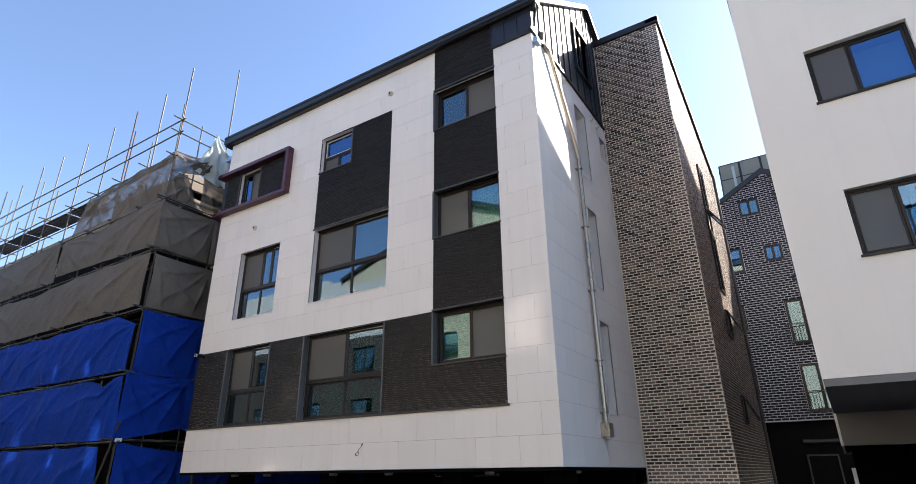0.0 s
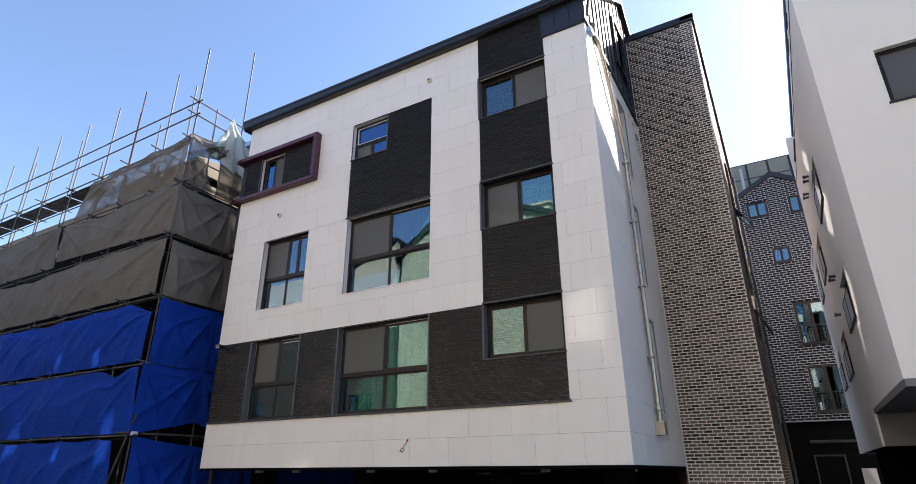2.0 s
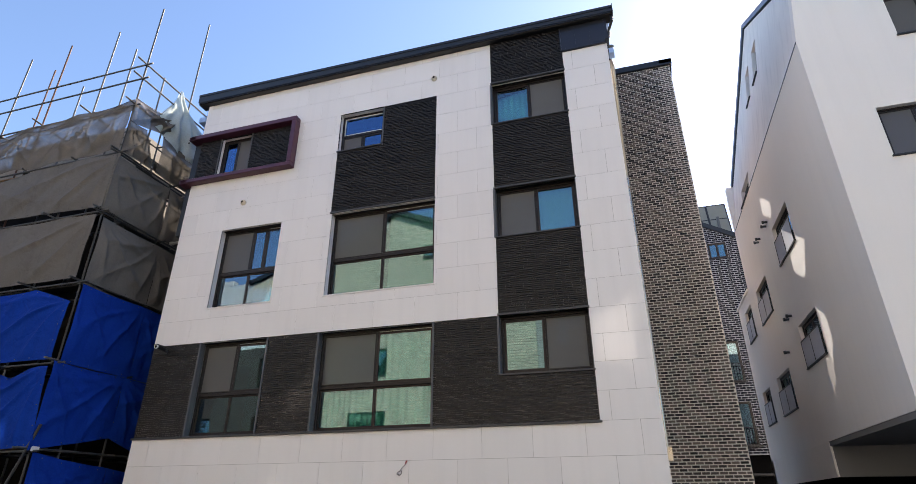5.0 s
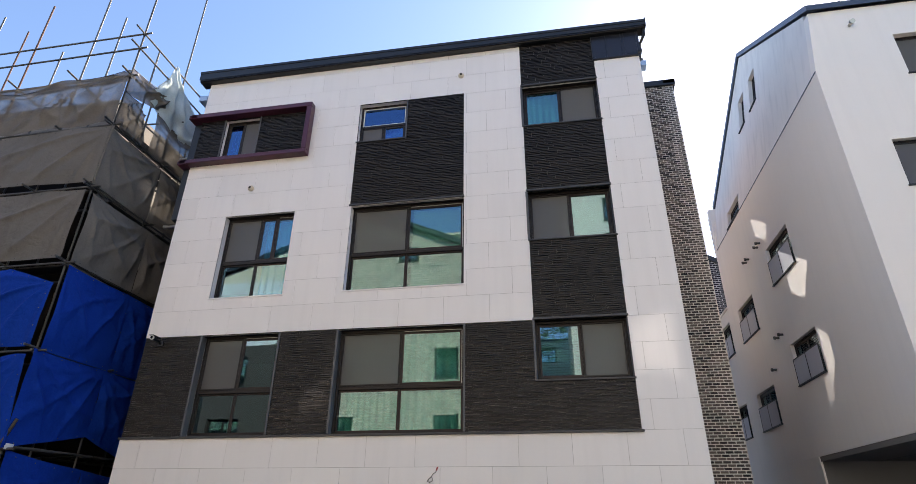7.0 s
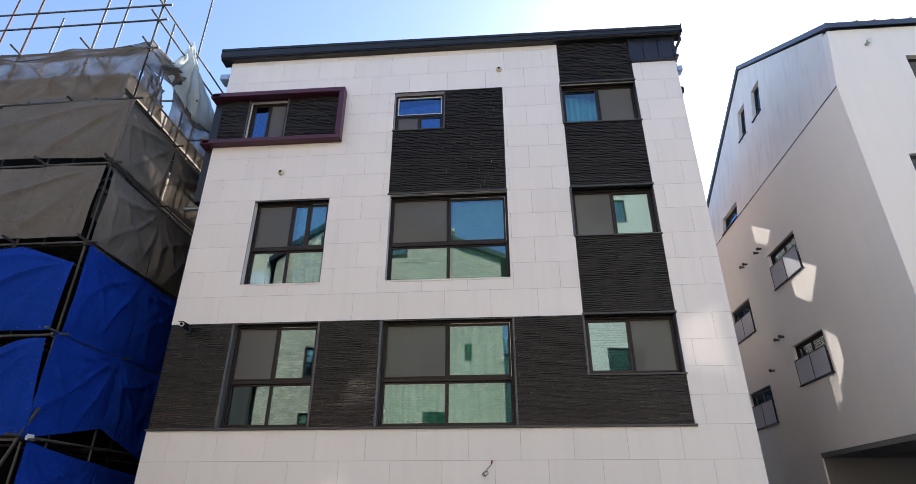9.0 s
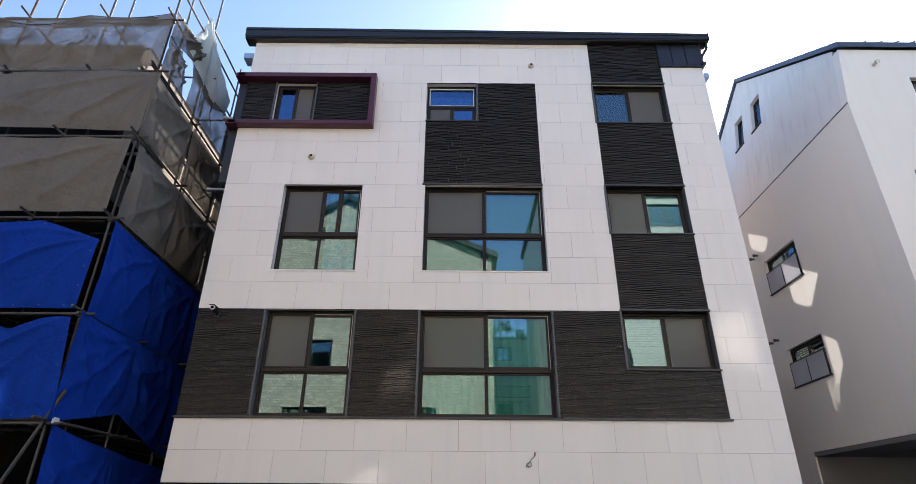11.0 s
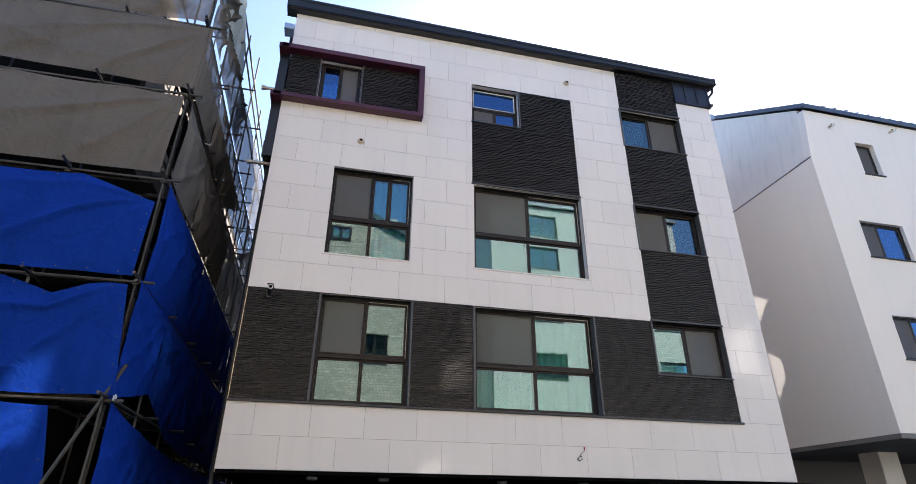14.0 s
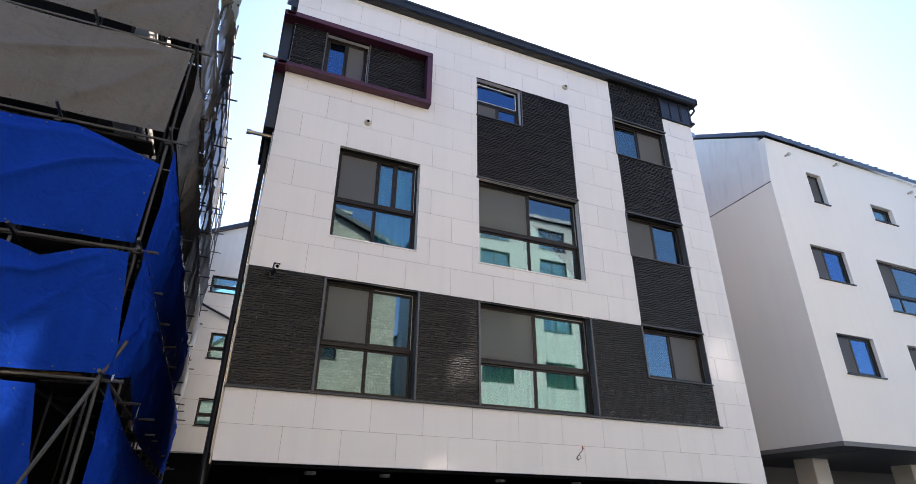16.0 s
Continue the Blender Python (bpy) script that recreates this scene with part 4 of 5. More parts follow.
_rib = Shape().prism([(RY - 0.14, EAVE_Z + 0.17), (RIDGE_Y, RIDGE_Z + 0.2), (RIDGE_Y, RIDGE_Z + 0.24), (RY - 0.14, EAVE_Z + 0.2)], 0, 0, 0.03).mesh("roof_seam", SEAM)
for k in range(34):
    part("roof_seam", _rib, SEAM, roof, m=Matrix.Translation((0.75 + 0.45 * k, 0, 0)))
# soffit, beams, columns, back
part("soffit", Shape().box(RX + 0.01, 16, RY + 0.01, 16.5, 3.16, 3.276), SOFFITM, house, "stucco soffit darkened for its shade")
part("lower_wall", Shape().box(RX, RX + 0.05, 16.5, RB2, 2.45, 3.278), STUCCO, house, "white stucco downstand")
# front of the white downstand, its shade put in as grey
part("beam", Shape().box(RX + 0.052, 16, 16.503, 16.8, 2.455, 3.278), SOFFITM, house, "downstand front darkened for its shade")
part("soffit", Shape().box(RX + 0.052, 16, 16.8, RB2 - 0.26, 2.45, 2.5), DARK, house, "inner soffit coloured near-black for its shade")
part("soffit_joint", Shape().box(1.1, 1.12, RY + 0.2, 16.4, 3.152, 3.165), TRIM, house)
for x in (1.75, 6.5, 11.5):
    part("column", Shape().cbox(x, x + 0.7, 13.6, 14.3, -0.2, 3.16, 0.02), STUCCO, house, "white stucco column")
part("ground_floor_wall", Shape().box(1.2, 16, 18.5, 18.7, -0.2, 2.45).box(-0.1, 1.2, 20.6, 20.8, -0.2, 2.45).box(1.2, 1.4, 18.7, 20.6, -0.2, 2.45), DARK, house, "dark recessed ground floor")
part("floor_slab", Shape().box(RX + 0.3, 15.9, RY + 0.3, RB - 0.2, 3.3, 3.5).box(RX + 0.3, 15.9, RY + 0.3, RB - 0.2, 6.6, 6.8).box(RX + 0.3, 15.9, RY + 0.3, RB - 0.2, 9.7, 9.9).box(RX + 0.5, 15.9, 16.6, 16.8, 3.5, 13), ROOM, house, "")
part("wall", Shape().box(RX, 16, RB, RB + 0.25, 3.28, BACK_Z).box(15.75, 16, RY + 0.25, RB, 3.28, EAVE_Z), STUCCO, house, "")
MRP = facing("-y", RY)
for x, z in ((0.81, 12.74), (3.3, 12.98), (7.33, 12.78), (7.75, 12.72)):
    s = Shape().tube((x, 0.0, z), (x, -0.12, z), 0.04, 14).tube((x, -0.12, z), (x, -0.18, z - 0.02), 0.06, 14)
    part("vent_pipe", s, STEEL, house, "short steel wall vent", MRP)
for y, z in ((16.85, 9.66), (17.1, 9.63), (18.08, 9.65), (18.36, 9.65), (16.85, 6.68), (17.2, 6.68), (18.0, 5.91)):
    part("vent_pipe", Shape().tube((-y, 0.0, z), (-y, -0.1, z), 0.035, 12).tube((-y, -0.1, z), (-y, -0.15, z), 0.05, 12), GALV, house, "short grey metal wall vent", MRS)
MI2 = facing("-y", RY + 0.45)
blind(MI2, 1.5, 2.4, 8.25, 9.25, 0)
curtain(MI2, 0.9, 1.5, 5.25, 6.0, 0, CLOTHW, "white curtain hanging behind the window", 13, 3)
curtain(MI2, 1.6, 2.4, 5.25, 6.3, 0, CLOTH, "teal curtain hanging behind the window", 11, 5)
curtain(MI2, 4.2, 5.6, 5.25, 6.3, 0, CLOTH, "teal curtain hanging behind the window", 12, 7)

# ---- slate brick house at the end of the passage ----
FBY = 27.8
far = thing("slate_brick_house", "dark slate brick house with white joints and a gabled roof", "building")
MFB = facing("-y", FBY)
FW = [(-2.08, -1.2, 13.03, 13.82), (-0.34, 0.52, 12.95, 13.8), (-2.98, -2.34, 10.36, 11.54), (-1.44, -0.71, 10.67, 11.4), (-1.12, 0.12, 6.9, 8.78), (-1.12, 0.12, 4.13, 6.03), (-3.06, -2.7, 7.7, 8.8), (-3.1, -2.76, 4.94, 6.03)]
GX, GZ, GE, GW = -0.8, 14.95, 12.75, 3.9
part("wall", wall_shape((GX - GW, GX + GW, 3.8, GE), FW, 0.0, 0.25), WHITEMORTAR, far, "white mortared wall", MFB)
part("gable", wall_shape((GX - 2.05, GX + 2.05, GE, 13.84), FW, 0.0, 0.25), WHITEMORTAR, far, "", MFB)
for q in (-1, 1):
    part("gable", Shape().prism([(GX + q * GW, GE), (GX + q * 2.05, GE), (GX + q * 2.05, GE + (GZ - GE) * (1 - 2.05 / GW))], 1, FBY, FBY + 0.25), WHITEMORTAR, far)
part("gable", Shape().prism([(GX - 2.05, 13.84), (GX + 2.05, 13.84), (GX, GZ)], 1, FBY, FBY + 0.25), WHITEMORTAR, far)
COURSE = 0.105
_ghole = []
for k in range(24):
    z = GE + k * COURSE
    hw = max(0.0, GW * (1 - (z + 0.05 - GE) / (GZ - GE)))
    _ghole += [(-6, GX - hw, z, z + COURSE), (GX + hw, 6, z, z + COURSE)]
bricks(far, MFB, (GX - GW, GX + GW, 3.83, GE), FW, 0.28, COURSE, 0.026, 0.0, BLUEBRICK, 7, 0, "slate-blue bricks with white joints")
bricks(far, MFB, (GX - GW, GX + GW, GE, 14.85), FW + _ghole, 0.28, COURSE, 0.026, 0.0, BLUEBRICK, 8, 0)
for i, r in enumerate(FW):
    w = window(far, MFB, *r, [(0, .5, 0, 1, "s"), (.5, 1, 0, 1, "s")] if r[1] - r[0] > 0.7 else [(0, 1, 0, 1, "s")], depth=0.02, sill=DS, pane=GLASS)
    if i in (4, 5):
        L = r[1] - r[0]
        _s = Shape()
        for b in (0.0, 0.75):
            _s.cbox(-0.1, L + 0.1, -0.24, -0.2, b, b + 0.04, 0.003)
        bar = Shape().box(-0.009, 0.009, -0.23, -0.21, 0.03, 0.76).mesh("railing_bar", CHARCOAL)
        for q in range(14):
            part("railing_bar", bar, CHARCOAL, w, m=Matrix.Translation((-0.08 + (L + 0.16) * q / 13, 0, 0)))
        _s.cbox(-0.1, -0.06, -0.24, 0.0, 0.0, 0.04).cbox(L + 0.06, L + 0.1, -0.24, 0.0, 0.0, 0.04).cbox(-0.1, -0.06, -0.24, 0.0, 0.75, 0.79).cbox(L + 0.06, L + 0.1, -0.24, 0.0, 0.75, 0.79)
        part("railing", _s, CHARCOAL, w, "black steel window railing")
_s = Shape()
dz = (GZ - GE) / GW
sx, ex, ze = GX - GW - 0.3, GX + GW + 0.3, GE - 0.3 * dz
_s.prism([(sx, ze), (GX, GZ), (ex, ze), (ex, ze + 0.25), (GX, GZ + 0.25), (sx, ze + 0.25)], 1, FBY - 0.15, FBY + 9)
part("roof", _s, CHARCOAL, far, "black metal gable roof")
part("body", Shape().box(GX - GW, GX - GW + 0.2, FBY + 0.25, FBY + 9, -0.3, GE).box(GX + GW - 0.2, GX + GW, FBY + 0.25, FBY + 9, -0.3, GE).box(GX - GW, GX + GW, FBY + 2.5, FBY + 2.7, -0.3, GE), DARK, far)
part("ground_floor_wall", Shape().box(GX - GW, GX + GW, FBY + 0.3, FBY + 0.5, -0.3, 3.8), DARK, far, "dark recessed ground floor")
# added tube where only a faint highlight crosses the dark panel
part("beam_pipe", Shape().tube((-1.6, FBY + 0.2, 3.0), (1.0, FBY + 0.2, 3.0), 0.08, 14), CHARCOAL, far, "black tube modelled for a faint highlight on the panel")
_s = Shape()
ring(_s, -1.6, -0.5, -0.05, 2.52, FBY + 0.22, FBY + 0.3, 0.06)
_door = part("door", _s, CHARCOAL, far, "dark glazed entrance door")
part("pane", Shape().box(-1.53, -0.57, FBY + 0.25, FBY + 0.26, 0.02, 2.45), DARK, _door)
NOTX, NOTY = 0.0, 26.2
notice = thing("notice", "white paper notice with a red edge on a dark post", "notice")
part("post", Shape().tube((NOTX, NOTY + 0.06, 0.2), (NOTX, NOTY + 0.06, 1.5), 0.04, 10), CHARCOAL, notice)
part("sheet", Shape().grid(lambda u, v: (NOTX - 0.2 + 0.45 * u, NOTY + 0.03 * math.sin(5 * u + 3 * v), 1.42 + 0.58 * v), 8, 8), PAPER, notice, "curled white paper")
part("band", Shape().cbox(NOTX - 0.16, NOTX + 0.2, NOTY - 0.01, NOTY + 0.03, 1.26, 1.41), REDM, notice, "red band")
pv = thing("solar_array", "tilted solar panels on a steel frame on the roof", "solar panel")
for i in range(4):
    a = -2.66 + i * 0.965
    mm = Matrix.Translation((a, FBY + 1.1, 14.72)) @ Matrix.Rotation(radians(76), 4, "X")
    p = part("solar_panel", Shape().cbox(0, 0.92, 0, 2.0, 0, 0.04), PVM, pv, m=mm)
    _s = Shape()
    for q in range(1, 4):
        _s.box(q * 0.23 - 0.008, q * 0.23 + 0.008, 0.03, 1.97, -0.012, 0)
    for q in range(1, 6):
        _s.box(0.03, 0.89, q * 0.333 - 0.008, q * 0.333 + 0.008, -0.012, 0)
    part("cell_lines", _s, CHARCOAL, p, kind="stuff")
    for e in (-0.03, 0.89):
        part("panel_frame", Shape().cbox(e, e + 0.06, 0, 2.0, -0.05, 0.05), CHARCOAL, p)
    for e in (-0.03, 0.97, 1.95):
        part("panel_frame", Shape().cbox(0, 0.92, e, e + 0.06, -0.05, 0.05), CHARCOAL, p)
part("rail", Shape().box(-2.7, 1.2, FBY + 1.2, FBY + 1.25, 15.1, 15.18).box(-2.7, 1.2, FBY + 1.45, FBY + 1.5, 16.2, 16.28), CHARCOAL, pv)
part("post", Shape().cbox(-2.05, -1.93, FBY + 0.75, FBY + 0.87, 13.9, 16.1), STEEL, pv)
part("post", Shape().cbox(0.5, 0.62, FBY + 0.75, FBY + 0.87, 13.9, 15.6), GALV, pv)

# ---- pale house behind the gap on the other side ----
back = thing("pale_house", "pale panelled house behind the scaffolded site", "building")
MB = facing("-y", 26.0)
BWN = [(-17.15, -15.6, 10.25, 11.05), (-16.71, -16.04, 7.33, 8.45), (-16.66, -15.94, 4.6, 5.7)]
part("wall", wall_shape((-21.6, -12.0, 3.6, 11.1), BWN, 0, 0.25), GREYR2, back, "pale grey panel wall", MB)
for z in range(7):
    part("panel_joint", Shape().box(-21.6, -12.0, -0.004, 0.0, 4.6 + z, 4.612 + z), JOINT, back, m=MB)
for r in BWN:
    window(back, MB, *r, [(0, 1, .4, 1, "s"), (0, 1, 0, .4, "f")], depth=0.1, sill=DS)
part("roof", Shape().prism([(-22.6, 10.64), (-11.5, 15.86), (-11.5, 16.04), (-22.6, 10.82)], 1, 25.8, 34), SEAM, back, "dark metal roof edge")
part("gable", Shape().prism([(-21.6, 11.1), (-12, 11.1), (-12, 15.62)], 1, 26.0, 26.25), GREYR2, back)
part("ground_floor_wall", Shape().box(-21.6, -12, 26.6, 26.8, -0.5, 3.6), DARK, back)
part("body", Shape().box(-21.6, -12, 29, 29.2, 3.6, 11.0), ROOM, back)
part("drain_pipe", Shape().tube((-17.75, 25.9, 9.79), (-15.8, 25.9, 8.96), 0.05), CHARCOAL, back, "slanting dark pipe")

# ---- houses across the street, seen in the panes ----
OY = -4.6
opp = thing("beige_brick_house", "beige brick house with a gabled roof across the street", "building")
MO = facing("+y", OY)
EAVE, APEX, MIDX, OX0, OX1 = 13.4, 16.6, 16.3, 8.85, 20.5
OW = [(xx, xx + w, zz, zz + 1.4) for zz in (1.6, 4.6, 7.65, 10.7) for xx, w in ((11.45, 1.15), (16.4, 2.0))] + [(10.35, 10.68, 8.3, 9.05)]
ATTIC = [(17.4, 18.2, 14.35, 15.0), (13.6, 14.6, 13.75, 14.5)]
part("wall", wall_shape((OX0, OX1, -0.8, EAVE), OW, 0, 0.25), BEIGEMORTAR, opp, "beige mortared wall", MO)
bricks(opp, MO, (OX0, OX1, -0.8, EAVE), OW, 0.26, 0.13, 0.03, 0.0, BEIGE, 9, 0, "beige bricks in running bond", relief=0.012)
LEFT_Z = 13.75
_steps = []
for k in range(27):
    z = EAVE + k * 0.13
    f = min(1.0, max(0.0, (APEX - z - 0.08) / (APEX - EAVE)))
    g = min(1.0, max(0.0, (APEX - z - 0.08) / (APEX - LEFT_Z)))
    _steps += [(0.0, MIDX - (MIDX - OX0) * f, z, z + 0.13), (MIDX + (OX1 - MIDX) * g, 40.0, z, z + 0.13)]
bricks(opp, MO, (OX0, OX1, EAVE, APEX - 0.1), _steps + ATTIC, 0.26, 0.13, 0.03, 0.0, BEIGE, 10, 0, relief=0.012)
for r in ATTIC:
    window(opp, MO, *r, [(0, .5, 0, 1, "s"), (.5, 1, 0, 1, "s")], depth=-0.1, sill=(0.05, GRANITE))
part("gable", Shape().prism([(-OX1, EAVE), (-OX0, EAVE), (-MIDX, APEX), (-OX1, LEFT_Z)], 1, OY - 0.25, OY - 0.003), BEIGEMORTAR, opp)
_ra, _rb = 0.3 * (APEX - EAVE) / (MIDX - OX0), 0.3 * (APEX - LEFT_Z) / (OX1 - MIDX)
part("roof", Shape().prism([(-OX1 - 0.3, LEFT_Z - _rb), (-MIDX, APEX), (-OX0 + 0.3, EAVE - _ra), (-OX0 + 0.3, EAVE - _ra + 0.28), (-MIDX, APEX + 0.28), (-OX1 - 0.3, LEFT_Z - _rb + 0.28)], 1, OY - 9, OY + 0.3), CHARCOAL, opp, "dark gable roof")
x0, x1 = -13.95, -11.35
part("dormer", Shape().box(x0, x1, OY - 4, OY - 0.8, 13.2, 15.45).cbox(x0 - 0.1, x1 + 0.1, OY - 4.1, OY - 0.65, 15.45, 15.6), BEIGE, opp, "flat-topped dormer")
for r in OW:
    window(opp, MO, *r, [(0, .5, 0, 1, "s"), (.5, 1, 0, 1, "s")], depth=0.1, sill=(0.05, GRANITE))
part("body", Shape().box(-OX1, -OX0, OY - 2.5, OY - 2.3, -0.8, 12.9).box(-OX0 - 0.25, -OX0, OY - 9, OY - 0.26, -0.8, 13.1), ROOM, opp)
opw = thing("white_house", "white rendered house across the street", "building")
OW2 = [(xx, xx + 1.8, zz, zz + 1.3) for zz in (1.6, 4.6, 7.6, 10.6, 13.6, 15.6) for xx in (-4.9, -1.5, 2.2)]
MO2 = facing("+y", OY - 0.6)
part("wall", wall_shape((-5.3, 6.1, -0.5, 17.4), OW2, 0, 0.25), GREYR, opw, "white rendered wall", MO2)
for r in OW2:
    window(opw, MO2, *r, [(0, .5, 0, 1, "s"), (.5, 1, 0, 1, "s")], depth=0.1, sill=DS)
part("body", Shape().box(-5.8, 5.3, OY - 3.0, OY - 2.8, -0.5, 17), ROOM, opw)
part("wall", Shape().box(-6.1, -5.85, OY - 9, OY - 0.85, -0.5, 17.4), STUCCO, opw)
part("roof", Shape().cbox(-6.3, 5.5, OY - 9, OY - 0.4, 17.4, 17.65), SEAM, opw, "dark flat roof edge")

# lower white house and a tree farther back, between the two
MO4 = facing("+y", -16.0)
low = thing("low_white_house", "small white flat-roofed house standing farther back", "building")
LW = [(6.9, 7.93, 11.0, 11.96), (6.9, 7.93, 6.9, 8.2)]
part("wall", wall_shape((4.0, 8.47, 0, 12.45), LW, 0, 0.25), GREYR2, low, "white rendered wall", MO4)
part("wall", wall_shape((8.47, 11.5, 0, 11.35), [(9.0, 10.0, 9.6, 10.6)], 0, 0.25), GREYR2, low, "", MO4)
for r in LW + [(9.0, 10.0, 9.6, 10.6)]:
    window(low, MO4, *r, [(0, .5, 0, 1, "s"), (.5, 1, 0, 1, "s")], depth=0.1)
part("roof", Shape().cbox(-8.57, -3.9, -20, -15.9, 12.45, 12.6).cbox(-11.6, -8.58, -20, -15.8, 11.35, 11.55), SEAM, low, "dark flat roof edge")
part("body", Shape().box(-11.5, -4.0, -18.2, -18.0, 0, 10.5), ROOM, low)
_s = Shape()
for z in (8.5, 9.2):
    _s.box(-11.0, -4.2, -15.5, -15.45, z, z + 0.05)
for q in range(46):
    _s.box(-11.0 + q * 0.15, -10.975 + q * 0.15, -15.49, -15.46, 8.5, 9.2)
part("railing", _s, CHARCOAL, low, "black balcony railing")
part("balcony", Shape().box(-11.1, -4.1, -16.0, -15.4, 8.25, 8.45), GREYR2, low, "balcony slab")
tree = thing("street_tree", "green leafy tree standing behind the low houses", "tree")
trng = random.Random(17)
_s = Shape().tube((-8.2, -25, 0), (-8.1, -25, 6), 0.28, 10, 0.2).tube((-8.1, -25, 6), (-7.9, -25, 12), 0.2, 10, 0.08)
for q in range(14):
    z = trng.uniform(5.5, 10)
    a = trng.uniform(0, 6.28)
    _s.tube((-8.05, -25, z), (-8.05 + 2.6 * math.cos(a), -25 + 2.6 * math.sin(a), z + trng.uniform(1.0, 3.0)), 0.09, 6, 0.03)
part("trunk", _s, WOOD, tree, "brown trunk and limbs")
_s = Shape()
LEAF = mat("green leaf", (0.06, 0.11, 0.03), 0.6, var=0.2, island=0.5, bump=0)
clumps = [(trng.gauss(-8.0, 1.5), trng.gauss(-25, 1.4), trng.uniform(8.0, 16.4)) for q in range(46)]
for cx, cy, cz in clumps:
    r = trng.uniform(0.5, 1.05) * (1.0 if cz < 14.5 else 0.7)
    for q in range(70):
        p = Vector((cx, cy, cz)) + Vector((trng.gauss(0, r * 0.55), trng.gauss(0, r * 0.55), trng.gauss(0, r * 0.45)))
        u = Vector((trng.uniform(-1, 1), trng.uniform(-1, 1), trng.uniform(-0.6, 0.6))).normalized() * trng.uniform(0.09, 0.17)
        w = u.orthogonal().normalized() * u.length * 0.6
        _s.poly([p - u, p + w, p + u, p - w])
part("crown", _s, LEAF, tree, "loose green leaves", kind="stuff")

opg = thing("grey_house", "pale grey rendered house with a gable across the street", "building")
OW3 = [(xx, xx + 1.7, zz, zz + 1.4) for zz in (1.5, 4.6, 7.6, 10.4) for xx in (22.2, 26.4, 30.8, 35.0)]
# dark colour stands in for an unknown dark thing mirrored in the panes
DARKLOWER = mat("dark brown lower wall", (0.05, 0.043, 0.038), 0.8, var=0.25, scale=3, fine=50, bump=0.3)
part("wall", wall_shape((20.82, 38.5, 9.6, 13.1), OW3[12:], 0, 0.25), GREYR2, opg, "pale grey rendered wall", MO)
part("wall", wall_shape((20.82, 38.5, -1.0, 9.596), OW3[:12], 0, 0.25), DARKLOWER, opg, "lower storeys coloured dark", MO)
for r in OW3:
    window(opg, MO, *r, [(0, .5, 0, 1, "s"), (.5, 1, 0, 1, "s")], depth=0.1, sill=DS)
part("gable", Shape().prism([(-25.0, 13.1), (-20.85, 13.1), (-20.85, 14.87), (-25.0, 13.45)], 1, OY - 0.25, OY), BEIGE, opg, "beige brick gable end")
part("parapet", Shape().box(-38.5, -25.02, OY - 0.25, OY, 13.1, 13.5).box(-38.5, -26.4, OY - 0.3, OY + 0.03, 13.5, 13.8), GREYR2, opg, "stepped white parapet")
part("roof", Shape().prism([(-25.2, 13.4), (-20.84, 14.88), (-20.84, 15.1), (-25.2, 13.62)], 1, OY - 9, OY + 0.2).box(-38.5, -25.3, OY - 9, OY - 0.31, 13.1, 13.3), SEAM, opg, "dark metal roof")
part("body", Shape().box(-38.5, -20.9, OY - 2.5, OY - 2.3, -1.0, 12.3), ROOM, opg)

# ---- scaffolded site ----
CX, CY, PITCH = -17.35, 9.05, 1.85
LEVELS = [1.05, 2.88, 4.75, 6.70, 8.65, 10.45, 12.05]
rng = random.Random(5)
scaf = thing("scaffold", "steel tube scaffold standing round a building site", "scaffold")
NX, NY = 9, 9


def pole(a, b, r=0.0245, material=None, name="tube", label=""):
    return part(name, Shape().tube(a, b, r, 8), material or GALV, scaf, label)


FRONT_X = (CX, -18.88, -20.74, -22.42, -24.42, -26.7, -28.65, -30.6, -32.4, -34.2)
FRONT_TOP = (15.82, 15.32, 15.24, 15.12, 15.03, 15.2, 15.28, 14.9, 15.1, 15.0)
for i, x in enumerate(FRONT_X):
    lean = rng.uniform(-0.03, 0.03)
    pole((x, CY, ground_z(x)), (x + lean, CY + rng.uniform(-.04, .04), FRONT_TOP[i]), name="standard", material=RUST if i == 2 else None)
    pole((x - 0.25, CY + 0.9, ground_z(x)), (x - 0.25 + lean, CY + 0.9, (13.8, 15.6, 14.5, 15.5)[i % 4] + rng.uniform(-0.15, 0.15)), name="standard", material=RUST if i == 3 else None)
    for z in LEVELS[1:]:
        pole((x + 0.05, CY - rng.uniform(0.15, 0.45), z + rng.uniform(-.04, .06)), (x + 0.05, CY + 1.1, z + rng.uniform(-.05, .05)), name="transom")
        part("coupler", Shape().cbox(x - 0.04, x + 0.06, CY - 0.05, CY + 0.05, z - 0.04, z + 0.05, 0.01), GALV, scaf)
for j in range(1, NY + 1):
    y = CY + PITCH * j
    pole((CX, y, ground_z(CX)), (CX + rng.uniform(-.05, .05), y, 17.0 if j == 1 else 14.4 + rng.uniform(-0.5, 0.6)), name="standard")
    pole((CX - 0.9, y, ground_z(CX)), (CX - 0.9, y, 13.6 + rng.uniform(-0.5, 0.5)), name="standard")
    for z in LEVELS:
        pole((CX - 1.0, y + 0.05, z + 0.03), (CX + rng.uniform(0.2, 0.45), y + 0.05, z + rng.uniform(-.04, .06)), name="transom")
